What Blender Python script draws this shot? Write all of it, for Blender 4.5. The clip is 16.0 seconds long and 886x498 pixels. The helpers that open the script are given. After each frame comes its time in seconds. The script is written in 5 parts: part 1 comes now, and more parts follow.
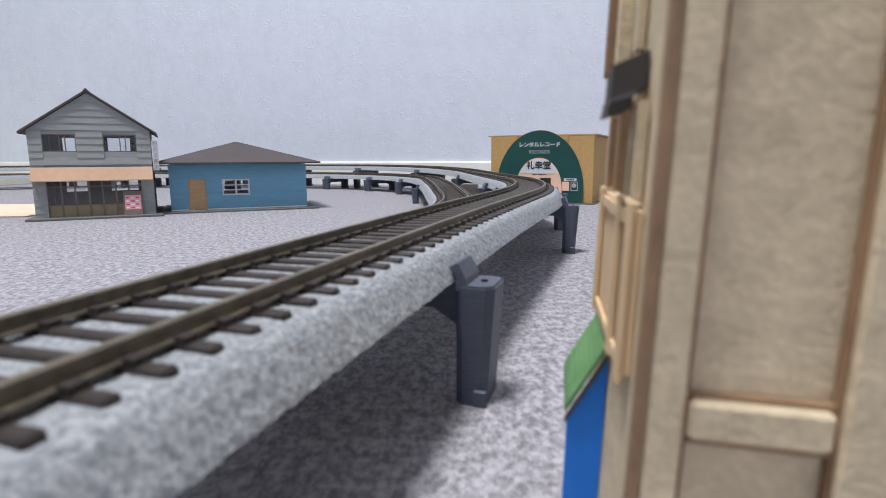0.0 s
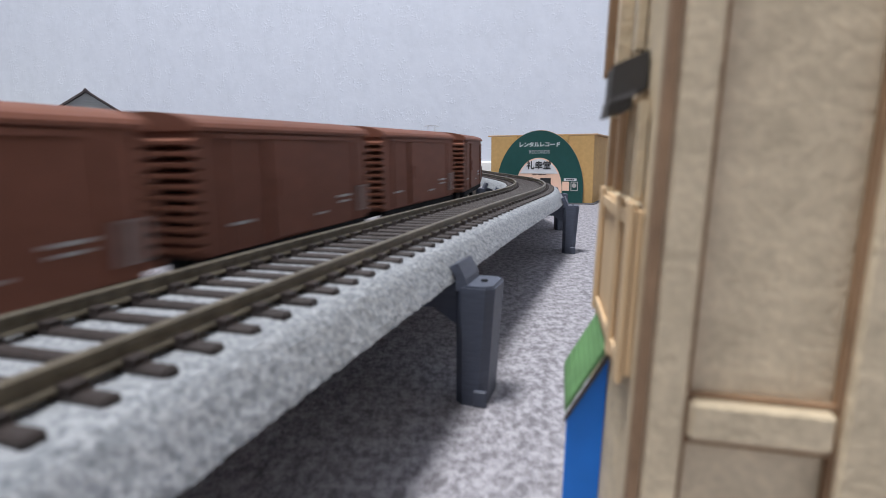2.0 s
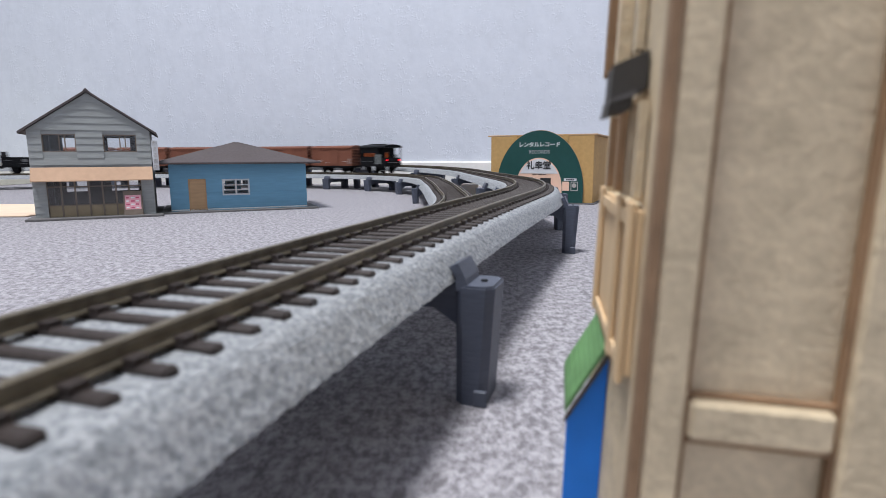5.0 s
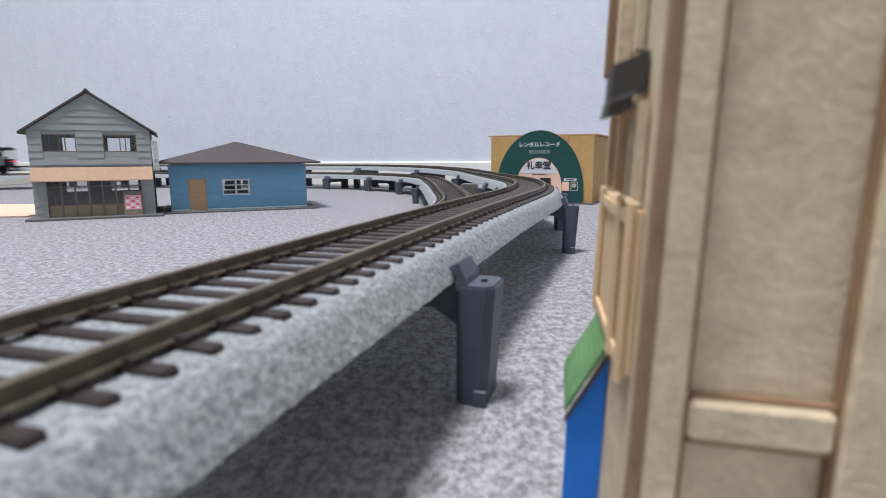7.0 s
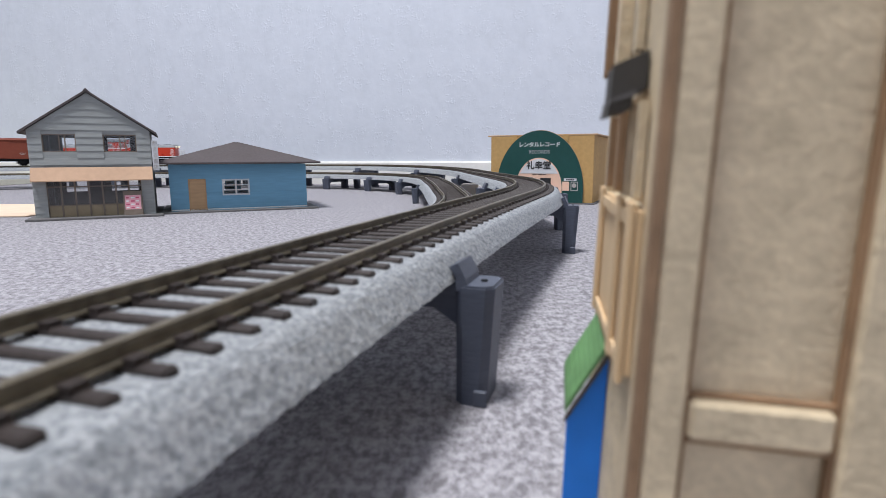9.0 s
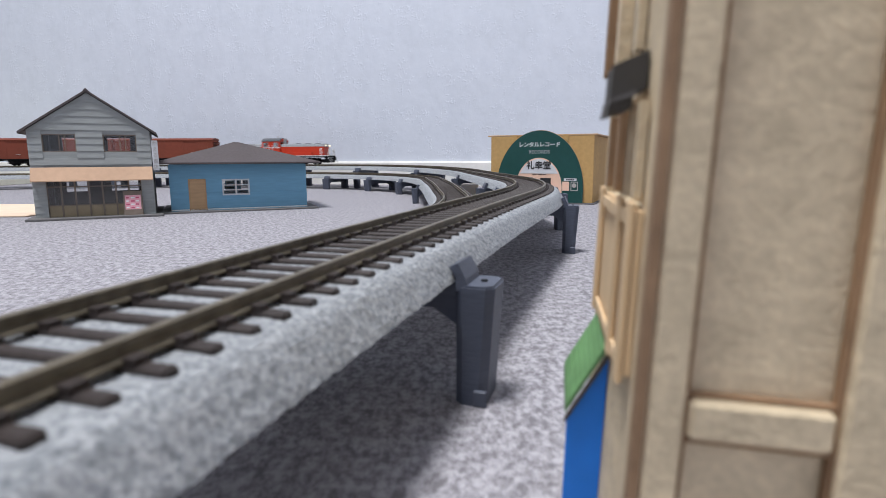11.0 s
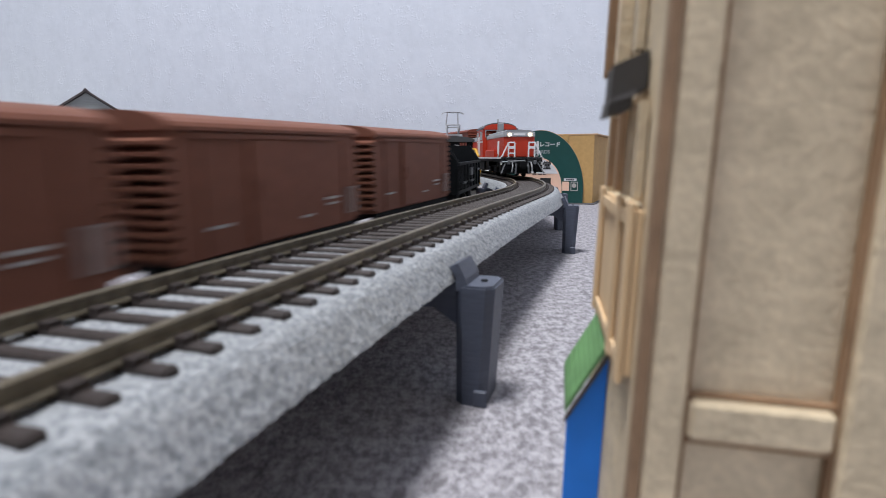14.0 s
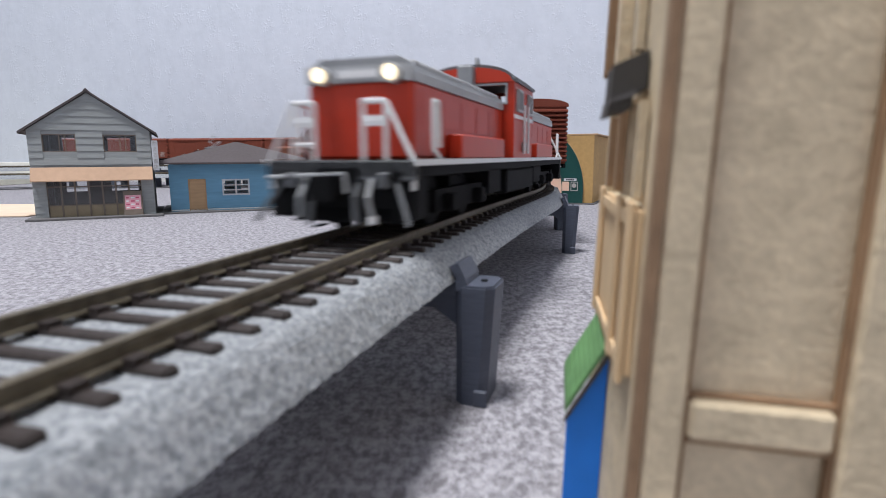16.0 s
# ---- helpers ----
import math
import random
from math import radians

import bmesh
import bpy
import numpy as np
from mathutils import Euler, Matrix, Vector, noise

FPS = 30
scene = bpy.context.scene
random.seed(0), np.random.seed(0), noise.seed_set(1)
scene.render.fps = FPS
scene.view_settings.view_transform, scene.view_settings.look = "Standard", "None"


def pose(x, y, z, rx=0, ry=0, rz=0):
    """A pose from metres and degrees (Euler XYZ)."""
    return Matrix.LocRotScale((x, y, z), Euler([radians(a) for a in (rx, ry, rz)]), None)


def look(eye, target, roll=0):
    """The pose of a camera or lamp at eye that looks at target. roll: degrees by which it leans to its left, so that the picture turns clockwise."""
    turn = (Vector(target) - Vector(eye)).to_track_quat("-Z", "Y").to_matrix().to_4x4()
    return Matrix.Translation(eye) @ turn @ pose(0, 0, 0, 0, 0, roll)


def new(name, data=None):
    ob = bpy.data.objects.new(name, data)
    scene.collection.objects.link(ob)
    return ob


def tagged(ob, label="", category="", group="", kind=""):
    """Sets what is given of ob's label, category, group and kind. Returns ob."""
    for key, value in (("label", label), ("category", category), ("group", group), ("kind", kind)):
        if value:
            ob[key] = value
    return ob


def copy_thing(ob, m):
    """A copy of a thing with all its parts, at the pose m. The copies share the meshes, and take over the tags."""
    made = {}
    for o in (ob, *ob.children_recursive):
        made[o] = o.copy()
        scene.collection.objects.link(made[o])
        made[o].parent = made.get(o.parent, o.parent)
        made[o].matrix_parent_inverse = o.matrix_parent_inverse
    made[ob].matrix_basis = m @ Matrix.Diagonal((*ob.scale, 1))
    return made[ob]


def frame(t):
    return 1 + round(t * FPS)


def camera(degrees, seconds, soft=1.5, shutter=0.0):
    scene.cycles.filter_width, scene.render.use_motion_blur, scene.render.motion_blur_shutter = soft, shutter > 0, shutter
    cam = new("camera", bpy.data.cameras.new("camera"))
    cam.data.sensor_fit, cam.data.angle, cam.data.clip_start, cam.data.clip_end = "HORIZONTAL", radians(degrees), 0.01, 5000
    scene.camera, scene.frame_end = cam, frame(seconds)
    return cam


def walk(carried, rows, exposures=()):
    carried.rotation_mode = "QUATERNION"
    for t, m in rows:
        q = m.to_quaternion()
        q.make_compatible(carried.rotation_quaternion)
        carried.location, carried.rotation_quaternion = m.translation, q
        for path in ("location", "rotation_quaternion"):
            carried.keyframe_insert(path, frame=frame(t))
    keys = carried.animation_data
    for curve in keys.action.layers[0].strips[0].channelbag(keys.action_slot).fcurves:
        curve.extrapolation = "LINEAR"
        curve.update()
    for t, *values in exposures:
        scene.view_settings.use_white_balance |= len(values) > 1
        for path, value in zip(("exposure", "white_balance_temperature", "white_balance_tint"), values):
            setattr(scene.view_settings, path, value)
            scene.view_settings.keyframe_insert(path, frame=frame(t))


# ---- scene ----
# Model railway (1:80) on a carpeted floor; floor at z = 0, real model sizes in metres.
CAM_H = 0.050
cam = camera(76.2, 16.0, 0.8, 0.7)
cam.data.dof.use_dof = True
cam.data.dof.focus_distance = 0.55
cam.data.dof.aperture_fstop = 36.0
EYE = pose(0, 0, CAM_H, 90 - 9.265, 0.245, 0)
walk(cam, [(0.0, EYE), (16.0, EYE)], exposures=[(0.0, 0.0), (16.0, 0.0)])

# ---- world and light ----
world = bpy.data.worlds.new("room_air")
scene.world = world
world.use_nodes = True
world.node_tree.nodes["Background"].inputs[0].default_value = (0.75, 0.85, 1.0, 1)
world.node_tree.nodes["Background"].inputs[1].default_value = 0.25


def area_lamp(name, x, y, z, size, power, color):
    data = bpy.data.lights.new(name, "AREA")
    data.shape, data.size, data.energy, data.color = "DISK", size, power, color
    ob = new(name, data)
    ob.matrix_world = look((x, y, z), (x, y, 0))
    return ob


area_lamp("ceiling_light", -0.46, -0.10, 2.30, 0.60, 69, (0.96, 0.97, 1.0))


# ---- materials ----
def mat(name, color, rough=0.6, metal=0.0, var=0.12, scale=200.0, bump=0.0, bump_scale=None, big=0.08, big_scale=20.0, emit=None, power=0.0, stretch=(1, 1, 1), per_piece=0.0, spec=0.4):
    m = bpy.data.materials.new(name)
    m.use_nodes = True
    nt = m.node_tree
    b = nt.nodes["Principled BSDF"]
    b.inputs["Roughness"].default_value, b.inputs["Metallic"].default_value = rough, metal
    b.inputs["Specular IOR Level"].default_value = spec
    co = nt.nodes.new("ShaderNodeTexCoord")
    mp = nt.nodes.new("ShaderNodeMapping")
    mp.inputs["Scale"].default_value = stretch
    nt.links.new(co.outputs["Object"], mp.inputs["Vector"])
    fine = nt.nodes.new("ShaderNodeTexNoise")
    fine.inputs["Scale"].default_value, fine.inputs["Detail"].default_value = scale, 4
    wide = nt.nodes.new("ShaderNodeTexNoise")
    wide.inputs["Scale"].default_value, wide.inputs["Detail"].default_value = big_scale, 3
    for n in (fine, wide):
        nt.links.new(mp.outputs[0], n.inputs["Vector"])
    val = None
    for n, amount in ((fine, var), (wide, big)):
        r = nt.nodes.new("ShaderNodeMapRange")
        r.inputs[1].default_value, r.inputs[2].default_value = 0.3, 0.7
        r.inputs[3].default_value, r.inputs[4].default_value = 1 - amount, 1 + amount
        nt.links.new(n.outputs[0], r.inputs[0])
        if val is None:
            val = r.outputs[0]
        else:
            mul = nt.nodes.new("ShaderNodeMath")
            mul.operation = "MULTIPLY"
            nt.links.new(val, mul.inputs[0])
            nt.links.new(r.outputs[0], mul.inputs[1])
            val = mul.outputs[0]
    if per_piece:
        info = nt.nodes.new("ShaderNodeObjectInfo")
        r = nt.nodes.new("ShaderNodeMapRange")
        r.inputs[3].default_value, r.inputs[4].default_value = 1 - per_piece, 1 + per_piece
        nt.links.new(info.outputs["Random"], r.inputs[0])
        mul = nt.nodes.new("ShaderNodeMath")
        mul.operation = "MULTIPLY"
        nt.links.new(val, mul.inputs[0])
        nt.links.new(r.outputs[0], mul.inputs[1])
        val = mul.outputs[0]
    sc = nt.nodes.new("ShaderNodeVectorMath")
    sc.operation = "SCALE"
    sc.inputs[0].default_value = color[:3]
    nt.links.new(val, sc.inputs["Scale"])
    nt.links.new(sc.outputs[0], b.inputs["Base Color"])
    if bump:
        bn = nt.nodes.new("ShaderNodeTexNoise")
        bn.inputs["Scale"].default_value, bn.inputs["Detail"].default_value = bump_scale or scale, 4
        nt.links.new(mp.outputs[0], bn.inputs["Vector"])
        bp = nt.nodes.new("ShaderNodeBump")
        bp.inputs["Strength"].default_value, bp.inputs["Distance"].default_value = 0.8, bump
        nt.links.new(bn.outputs[0], bp.inputs["Height"])
        nt.links.new(bp.outputs[0], b.inputs["Normal"])
    if emit:
        b.inputs["Emission Color"].default_value = (*emit, 1)
        b.inputs["Emission Strength"].default_value = power
    return m


def speckled(name, dark, mid, light, scale, stretch=(1, 1, 1), bump=0.0, rough=0.8, wide=0.0, lo=0.36, hi=0.64, second=2.7):
    """Fibres or grains in three tones, at two sizes."""
    m = mat(name, mid, rough, bump=bump, bump_scale=scale * 1.3, stretch=stretch, spec=0.25)
    nt = m.node_tree
    b = nt.nodes["Principled BSDF"]
    mp = next(n for n in nt.nodes if n.type == "MAPPING")
    n1 = nt.nodes.new("ShaderNodeTexNoise")
    n1.inputs["Scale"].default_value, n1.inputs["Detail"].default_value, n1.inputs["Roughness"].default_value = scale, 3, 0.6
    n2 = nt.nodes.new("ShaderNodeTexNoise")
    n2.inputs["Scale"].default_value, n2.inputs["Detail"].default_value = scale / second, 3
    for n in (n1, n2):
        nt.links.new(mp.outputs[0], n.inputs["Vector"])
    add = nt.nodes.new("ShaderNodeMath")
    add.operation = "MULTIPLY_ADD"
    add.inputs[1].default_value = 0.5
    half = nt.nodes.new("ShaderNodeMath")
    half.operation = "MULTIPLY"
    half.inputs[1].default_value = 0.5
    nt.links.new(n2.outputs[0], half.inputs[0])
    nt.links.new(n1.outputs[0], add.inputs[0])
    nt.links.new(half.outputs[0], add.inputs[2])
    ramp = nt.nodes.new("ShaderNodeValToRGB")
    e = ramp.color_ramp.elements
    e[0].position, e[0].color = lo, (*dark, 1)
    e[1].position, e[1].color = hi, (*light, 1)
    k = e.new((lo + hi) / 2)
    k.color = (*mid, 1)
    nt.links.new(add.outputs[0], ramp.inputs[0])
    nt.links.new(ramp.outputs[0], b.inputs["Base Color"])
    return m


M = {}
M["carpet"] = speckled("carpet", (0.19, 0.181, 0.196), (0.31, 0.298, 0.320), (0.435, 0.420, 0.450), 860, (1, 0.62, 1), 0.0006, 0.95, lo=0.40, hi=0.60, second=2.2)
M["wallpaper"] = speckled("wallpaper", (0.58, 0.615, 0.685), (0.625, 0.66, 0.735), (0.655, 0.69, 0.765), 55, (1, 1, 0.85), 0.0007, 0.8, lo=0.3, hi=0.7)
# for the unseen side walls: darker than the wallpaper to weaken the fill light
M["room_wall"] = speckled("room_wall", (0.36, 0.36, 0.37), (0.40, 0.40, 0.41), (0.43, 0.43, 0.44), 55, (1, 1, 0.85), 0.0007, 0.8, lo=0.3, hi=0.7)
M["baseboard"] = mat("baseboard", (0.78, 0.77, 0.74), 0.45, var=0.03)
M["ceiling"] = mat("ceiling", (0.80, 0.80, 0.80), 0.9, var=0.05)
M["ballast"] = speckled("ballast", (0.15, 0.167, 0.182), (0.305, 0.320, 0.338), (0.48, 0.490, 0.508), 2300, (1, 1, 1), 0.0005, 0.75, lo=0.35, hi=0.63, second=2.2)
M["rail"] = mat("rail", (0.145, 0.123, 0.088), 0.45, 0.35, var=0.25, scale=500, big=0.15, big_scale=60)
M["sleeper"] = mat("sleeper", (0.036, 0.026, 0.023), 0.6, var=0.25, scale=900, per_piece=0.15, bump=0.0002)
M["pier"] = mat("pier", (0.072, 0.082, 0.112), 0.5, var=0.10, scale=700, bump=0.00012, bump_scale=1500, stretch=(0.3, 0.3, 2))
M["siding_grey"] = mat("siding_grey", (0.30, 0.315, 0.31), 0.75, var=0.08, scale=300, stretch=(0.25, 0.25, 2), big=0.08)
M["roof_grey"] = mat("roof_grey", (0.085, 0.070, 0.072), 0.8, var=0.10, scale=500)
M["wood_tan"] = mat("wood_tan", (0.48, 0.31, 0.17), 0.7, var=0.08, scale=260, stretch=(0.3, 0.3, 2))
M["awning_tan"] = mat("awning_tan", (0.50, 0.325, 0.215), 0.75, var=0.05, scale=260)
M["panel_tan"] = mat("panel_tan", (0.30, 0.245, 0.16), 0.7, var=0.08)
M["mullion"] = mat("mullion", (0.19, 0.15, 0.12), 0.6)
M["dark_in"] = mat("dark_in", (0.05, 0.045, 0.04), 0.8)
M["siding_blue"] = mat("siding_blue", (0.165, 0.365, 0.52), 0.7, var=0.06, scale=300, stretch=(0.25, 0.25, 2))
M["white"] = mat("white", (0.80, 0.80, 0.80), 0.5, var=0.03)
M["sign_white"] = mat("sign_white", (0.62, 0.63, 0.65), 0.5, var=0.03)
M["pale_trim"] = mat("pale_trim", (0.55, 0.60, 0.62), 0.55, var=0.03)
M["slab"] = mat("slab", (0.13, 0.125, 0.125), 0.8, var=0.10)
M["shop_tan"] = mat("shop_tan", (0.50, 0.31, 0.12), 0.75, var=0.07, scale=260)
M["shop_green"] = mat("shop_green", (0.008, 0.062, 0.055), 0.5, var=0.05)
M["shop_pink"] = mat("shop_pink", (0.78, 0.51, 0.38), 0.6, var=0.03)
M["ink"] = mat("ink", (0.02, 0.02, 0.022), 0.6)
M["pink_board"] = mat("pink_board", (0.80, 0.42, 0.48), 0.6, var=0.10, scale=700)
M["red_ink"] = mat("red_ink", (0.55, 0.08, 0.16), 0.6)
M["mdf"] = mat("mdf", (0.66, 0.535, 0.36), 0.8, var=0.09, scale=1100, big=0.13, big_scale=260, bump=0.0002)
M["mdf_light"] = mat("mdf_light", (0.72, 0.52, 0.31), 0.75, var=0.07, scale=320, stretch=(1, 1, 0.3))
M["mdf_scorch"] = mat("mdf_scorch", (0.30, 0.185, 0.105), 0.8, var=0.2, scale=300)
M["awning_green"] = mat("awning_green", (0.12, 0.25, 0.10), 0.7, var=0.12, scale=300)
M["tarp_blue"] = mat("tarp_blue", (0.016, 0.21, 0.78), 0.5, var=0.08, scale=120)
M["hood_dark"] = mat("hood_dark", (0.06, 0.055, 0.05), 0.7)
M["black"] = mat("black", (0.007, 0.008, 0.0095), 0.55, spec=0.10, var=0.15, scale=300)
M["black_matt"] = mat("black_matt", (0.008, 0.008, 0.009), 0.75, spec=0.12, var=0.15, scale=300)
M["loco_roof"] = mat("loco_roof", (0.07, 0.072, 0.075), 0.35)
M["yellow"] = mat("yellow", (0.66, 0.36, 0.02), 0.5, var=0.06, scale=300)
M["door_yellow"] = mat("door_yellow", (0.34, 0.20, 0.03), 0.5, var=0.06, scale=300)
M["silver"] = mat("silver", (0.50, 0.505, 0.52), 0.38, 0.6)
M["boxcar"] = mat("boxcar", (0.185, 0.072, 0.045), 0.6, spec=0.22, var=0.10, scale=260, per_piece=0.10)
M["boxcar_two"] = mat("boxcar_two", (0.18, 0.045, 0.026), 0.6, spec=0.25, var=0.08, scale=260, per_piece=0.06)
M["loco_red"] = mat("loco_red", (0.50, 0.036, 0.011), 0.4, var=0.05, scale=200)
M["grey"] = mat("grey", (0.105, 0.11, 0.118), 0.5, var=0.06)
M["coach_frame"] = mat("coach_frame", (0.16, 0.055, 0.025), 0.5)
M["grey_door"] = mat("grey_door", (0.17, 0.19, 0.185), 0.5, var=0.06)
M["grey_mid"] = mat("grey_mid", (0.27, 0.278, 0.288), 0.45, var=0.08)
M["grey_light"] = mat("grey_light", (0.42, 0.43, 0.44), 0.5, var=0.04)
M["holder"] = mat("holder", (0.26, 0.20, 0.18), 0.6, var=0.15, scale=500)
M["mark"] = mat("mark", (0.45, 0.43, 0.41), 0.6)
M["headlight"] = mat("headlight", (0.9, 0.85, 0.7), 0.3, emit=(1.0, 0.80, 0.50), power=1.7)
M["tail"] = mat("tail", (0.6, 0.02, 0.02), 0.3, emit=(1.0, 0.01, 0.03), power=2.2)
M["glow"] = mat("glow", (0.6, 0.25, 0.1), 0.5, emit=(1.0, 0.22, 0.06), power=0.20)
M["cream_board"] = mat("cream_board", (0.72, 0.70, 0.58), 0.7, var=0.04)
M["peach_board"] = mat("peach_board", (0.78, 0.60, 0.45), 0.7, var=0.04)


def emboss(m, depth):
    """Sparse raised scribbles of a woven-pattern wallpaper, added to the bump."""
    nt = m.node_tree
    mp = next(n for n in nt.nodes if n.type == "MAPPING")
    bp = next(n for n in nt.nodes if n.type == "BUMP")
    fine, mask = nt.nodes.new("ShaderNodeTexNoise"), nt.nodes.new("ShaderNodeTexNoise")
    fine.inputs["Scale"].default_value, fine.inputs["Detail"].default_value = 210, 3
    mask.inputs["Scale"].default_value, mask.inputs["Detail"].default_value = 34, 2
    outs = []
    for n, lo, hi in ((fine, 0.53, 0.60), (mask, 0.50, 0.58)):
        nt.links.new(mp.outputs[0], n.inputs["Vector"])
        r = nt.nodes.new("ShaderNodeMapRange")
        r.inputs[1].default_value, r.inputs[2].default_value = lo, hi
        nt.links.new(n.outputs[0], r.inputs[0])
        outs.append(r.outputs[0])
    mul = nt.nodes.new("ShaderNodeMath")
    mul.operation = "MULTIPLY"
    nt.links.new(outs[0], mul.inputs[0])
    nt.links.new(outs[1], mul.inputs[1])
    b2 = nt.nodes.new("ShaderNodeBump")
    b2.inputs["Strength"].default_value, b2.inputs["Distance"].default_value = 0.9, depth
    nt.links.new(mul.outputs[0], b2.inputs["Height"])
    nt.links.new(bp.outputs[0], b2.inputs["Normal"])
    nt.links.new(b2.outputs[0], nt.nodes["Principled BSDF"].inputs["Normal"])


emboss(M["wallpaper"], 0.00030)


# ---- mesh helpers ----
def mesh_ob(name, bm, material, parent=None, label="", smooth=False):
    me = bpy.data.meshes.new(name)
    bm.normal_update()
    bm.to_mesh(me)
    bm.free()
    for m in (material if isinstance(material, (list, tuple)) else [material]):
        me.materials.append(M[m] if isinstance(m, str) else m)
    if smooth:
        me.shade_smooth()
    ob = new(name, me)
    if parent:
        ob.parent = parent
    if label:
        ob["label"] = label
    return ob


part = mesh_ob


def thing(name, label, category, group="", m=None, kind=""):
    ob = new(name)
    ob.empty_display_size = 0.01
    if m is not None:
        ob.matrix_world = m
    return tagged(ob, label, category, group, kind)


def cube(bm, x0, x1, y0, y1, z0, z1, mi=0):
    v = [bm.verts.new(p) for p in ((x0, y0, z0), (x1, y0, z0), (x1, y1, z0), (x0, y1, z0), (x0, y0, z1), (x1, y0, z1), (x1, y1, z1), (x0, y1, z1))]
    for f in ((3, 2, 1, 0), (4, 5, 6, 7), (0, 1, 5, 4), (1, 2, 6, 5), (2, 3, 7, 6), (3, 0, 4, 7)):
        bm.faces.new([v[k] for k in f]).material_index = mi
    return v


def box(x0, x1, y0, y1, z0, z1, bevel=0.0):
    bm = bmesh.new()
    cube(bm, x0, x1, y0, y1, z0, z1)
    if bevel:
        bmesh.ops.bevel(bm, geom=bm.edges[:], offset=bevel, segments=1, affect="EDGES")
    return bm


def boxes(*specs):
    bm = bmesh.new()
    for s in specs:
        cube(bm, *s)
    return bm


def prism(pts, axis, lo, hi, bm=None):
    """A polygon drawn out along an axis. For x: (y, z) points; for y: (x, z); for z: (x, y)."""
    bm = bm or bmesh.new()

    def at(p, d):
        return {"x": (d, p[0], p[1]), "y": (p[0], d, p[1]), "z": (p[0], p[1], d)}[axis]
    a = [bm.verts.new(at(p, lo)) for p in pts]
    b = [bm.verts.new(at(p, hi)) for p in pts]
    n = len(pts)
    bm.faces.new(a)
    bm.faces.new(b[::-1])
    for k in range(n):
        bm.faces.new((a[k], b[k], b[(k + 1) % n], a[(k + 1) % n]))
    bmesh.ops.recalc_face_normals(bm, faces=bm.faces[:])
    return bm


def rod(bm, p, q, r, n=6):
    p, q = Vector(p), Vector(q)
    m = Matrix.Translation((p + q) / 2) @ (q - p).to_track_quat("Z", "Y").to_matrix().to_4x4()
    bmesh.ops.create_cone(bm, cap_ends=True, segments=n, radius1=r, radius2=r, depth=(q - p).length, matrix=m)


def rods(r, *lines, n=6):
    bm = bmesh.new()
    for line in lines:
        for a, b in zip(line, line[1:]):
            rod(bm, a, b, r, n)
    return bm


def disc(x, y, z, r, depth, axis="x", n=16, bm=None):
    bm = bm or bmesh.new()
    d = {"x": (depth / 2, 0, 0), "y": (0, depth / 2, 0), "z": (0, 0, depth / 2)}[axis]
    c = Vector((x, y, z))
    rod(bm, c - Vector(d), c + Vector(d), r, n)
    return bm


def panel(width, height, thick, holes):
    """A wall in the x-z plane, y from 0 to thick, with rectangular holes (x0, x1, z0, z1) right through it: one joined mesh."""
    bm = bmesh.new()
    xs = sorted({0, width, *[h[0] for h in holes], *[h[1] for h in holes]})
    zs = sorted({0, height, *[h[2] for h in holes], *[h[3] for h in holes]})
    nx, nz = len(xs) - 1, len(zs) - 1

    def solid(a, b):
        if not (0 <= a < nx and 0 <= b < nz):
            return False
        cx, cz = (xs[a] + xs[a + 1]) / 2, (zs[b] + zs[b + 1]) / 2
        return not any(h[0] < cx < h[1] and h[2] < cz < h[3] for h in holes)
    made = {}

    def v(a, b, y):
        if (a, b, y) not in made:
            made[a, b, y] = bm.verts.new((xs[a], y * thick, zs[b]))
        return made[a, b, y]
    for a in range(nx):
        for b in range(nz):
            if solid(a, b):
                bm.faces.new((v(a, b, 0), v(a + 1, b, 0), v(a + 1, b + 1, 0), v(a, b + 1, 0)))
                bm.faces.new((v(a, b + 1, 1), v(a + 1, b + 1, 1), v(a + 1, b, 1), v(a, b, 1)))
                for da, db, p, q in ((-1, 0, (a, b), (a, b + 1)), (1, 0, (a + 1, b), (a + 1, b + 1)), (0, -1, (a, b), (a + 1, b)), (0, 1, (a, b + 1), (a + 1, b + 1))):
                    if not solid(a + da, b + db):
                        bm.faces.new((v(*p, 0), v(*q, 0), v(*q, 1), v(*p, 1)))
    bmesh.ops.recalc_face_normals(bm, faces=bm.faces[:])
    return bm


def lettering(name, body, size, m, material, parent, bold=0.0, depth=0.00015):
    cu = bpy.data.curves.new(name, "FONT")
    cu.body, cu.size, cu.extrude, cu.align_x, cu.align_y = body, size, depth, "CENTER", "CENTER"
    cu.resolution_u, cu.offset = 3, bold
    ob = new(name, cu)
    ob.parent = parent
    cu.materials.append(M[material])
    ob.matrix_basis = m
    return ob


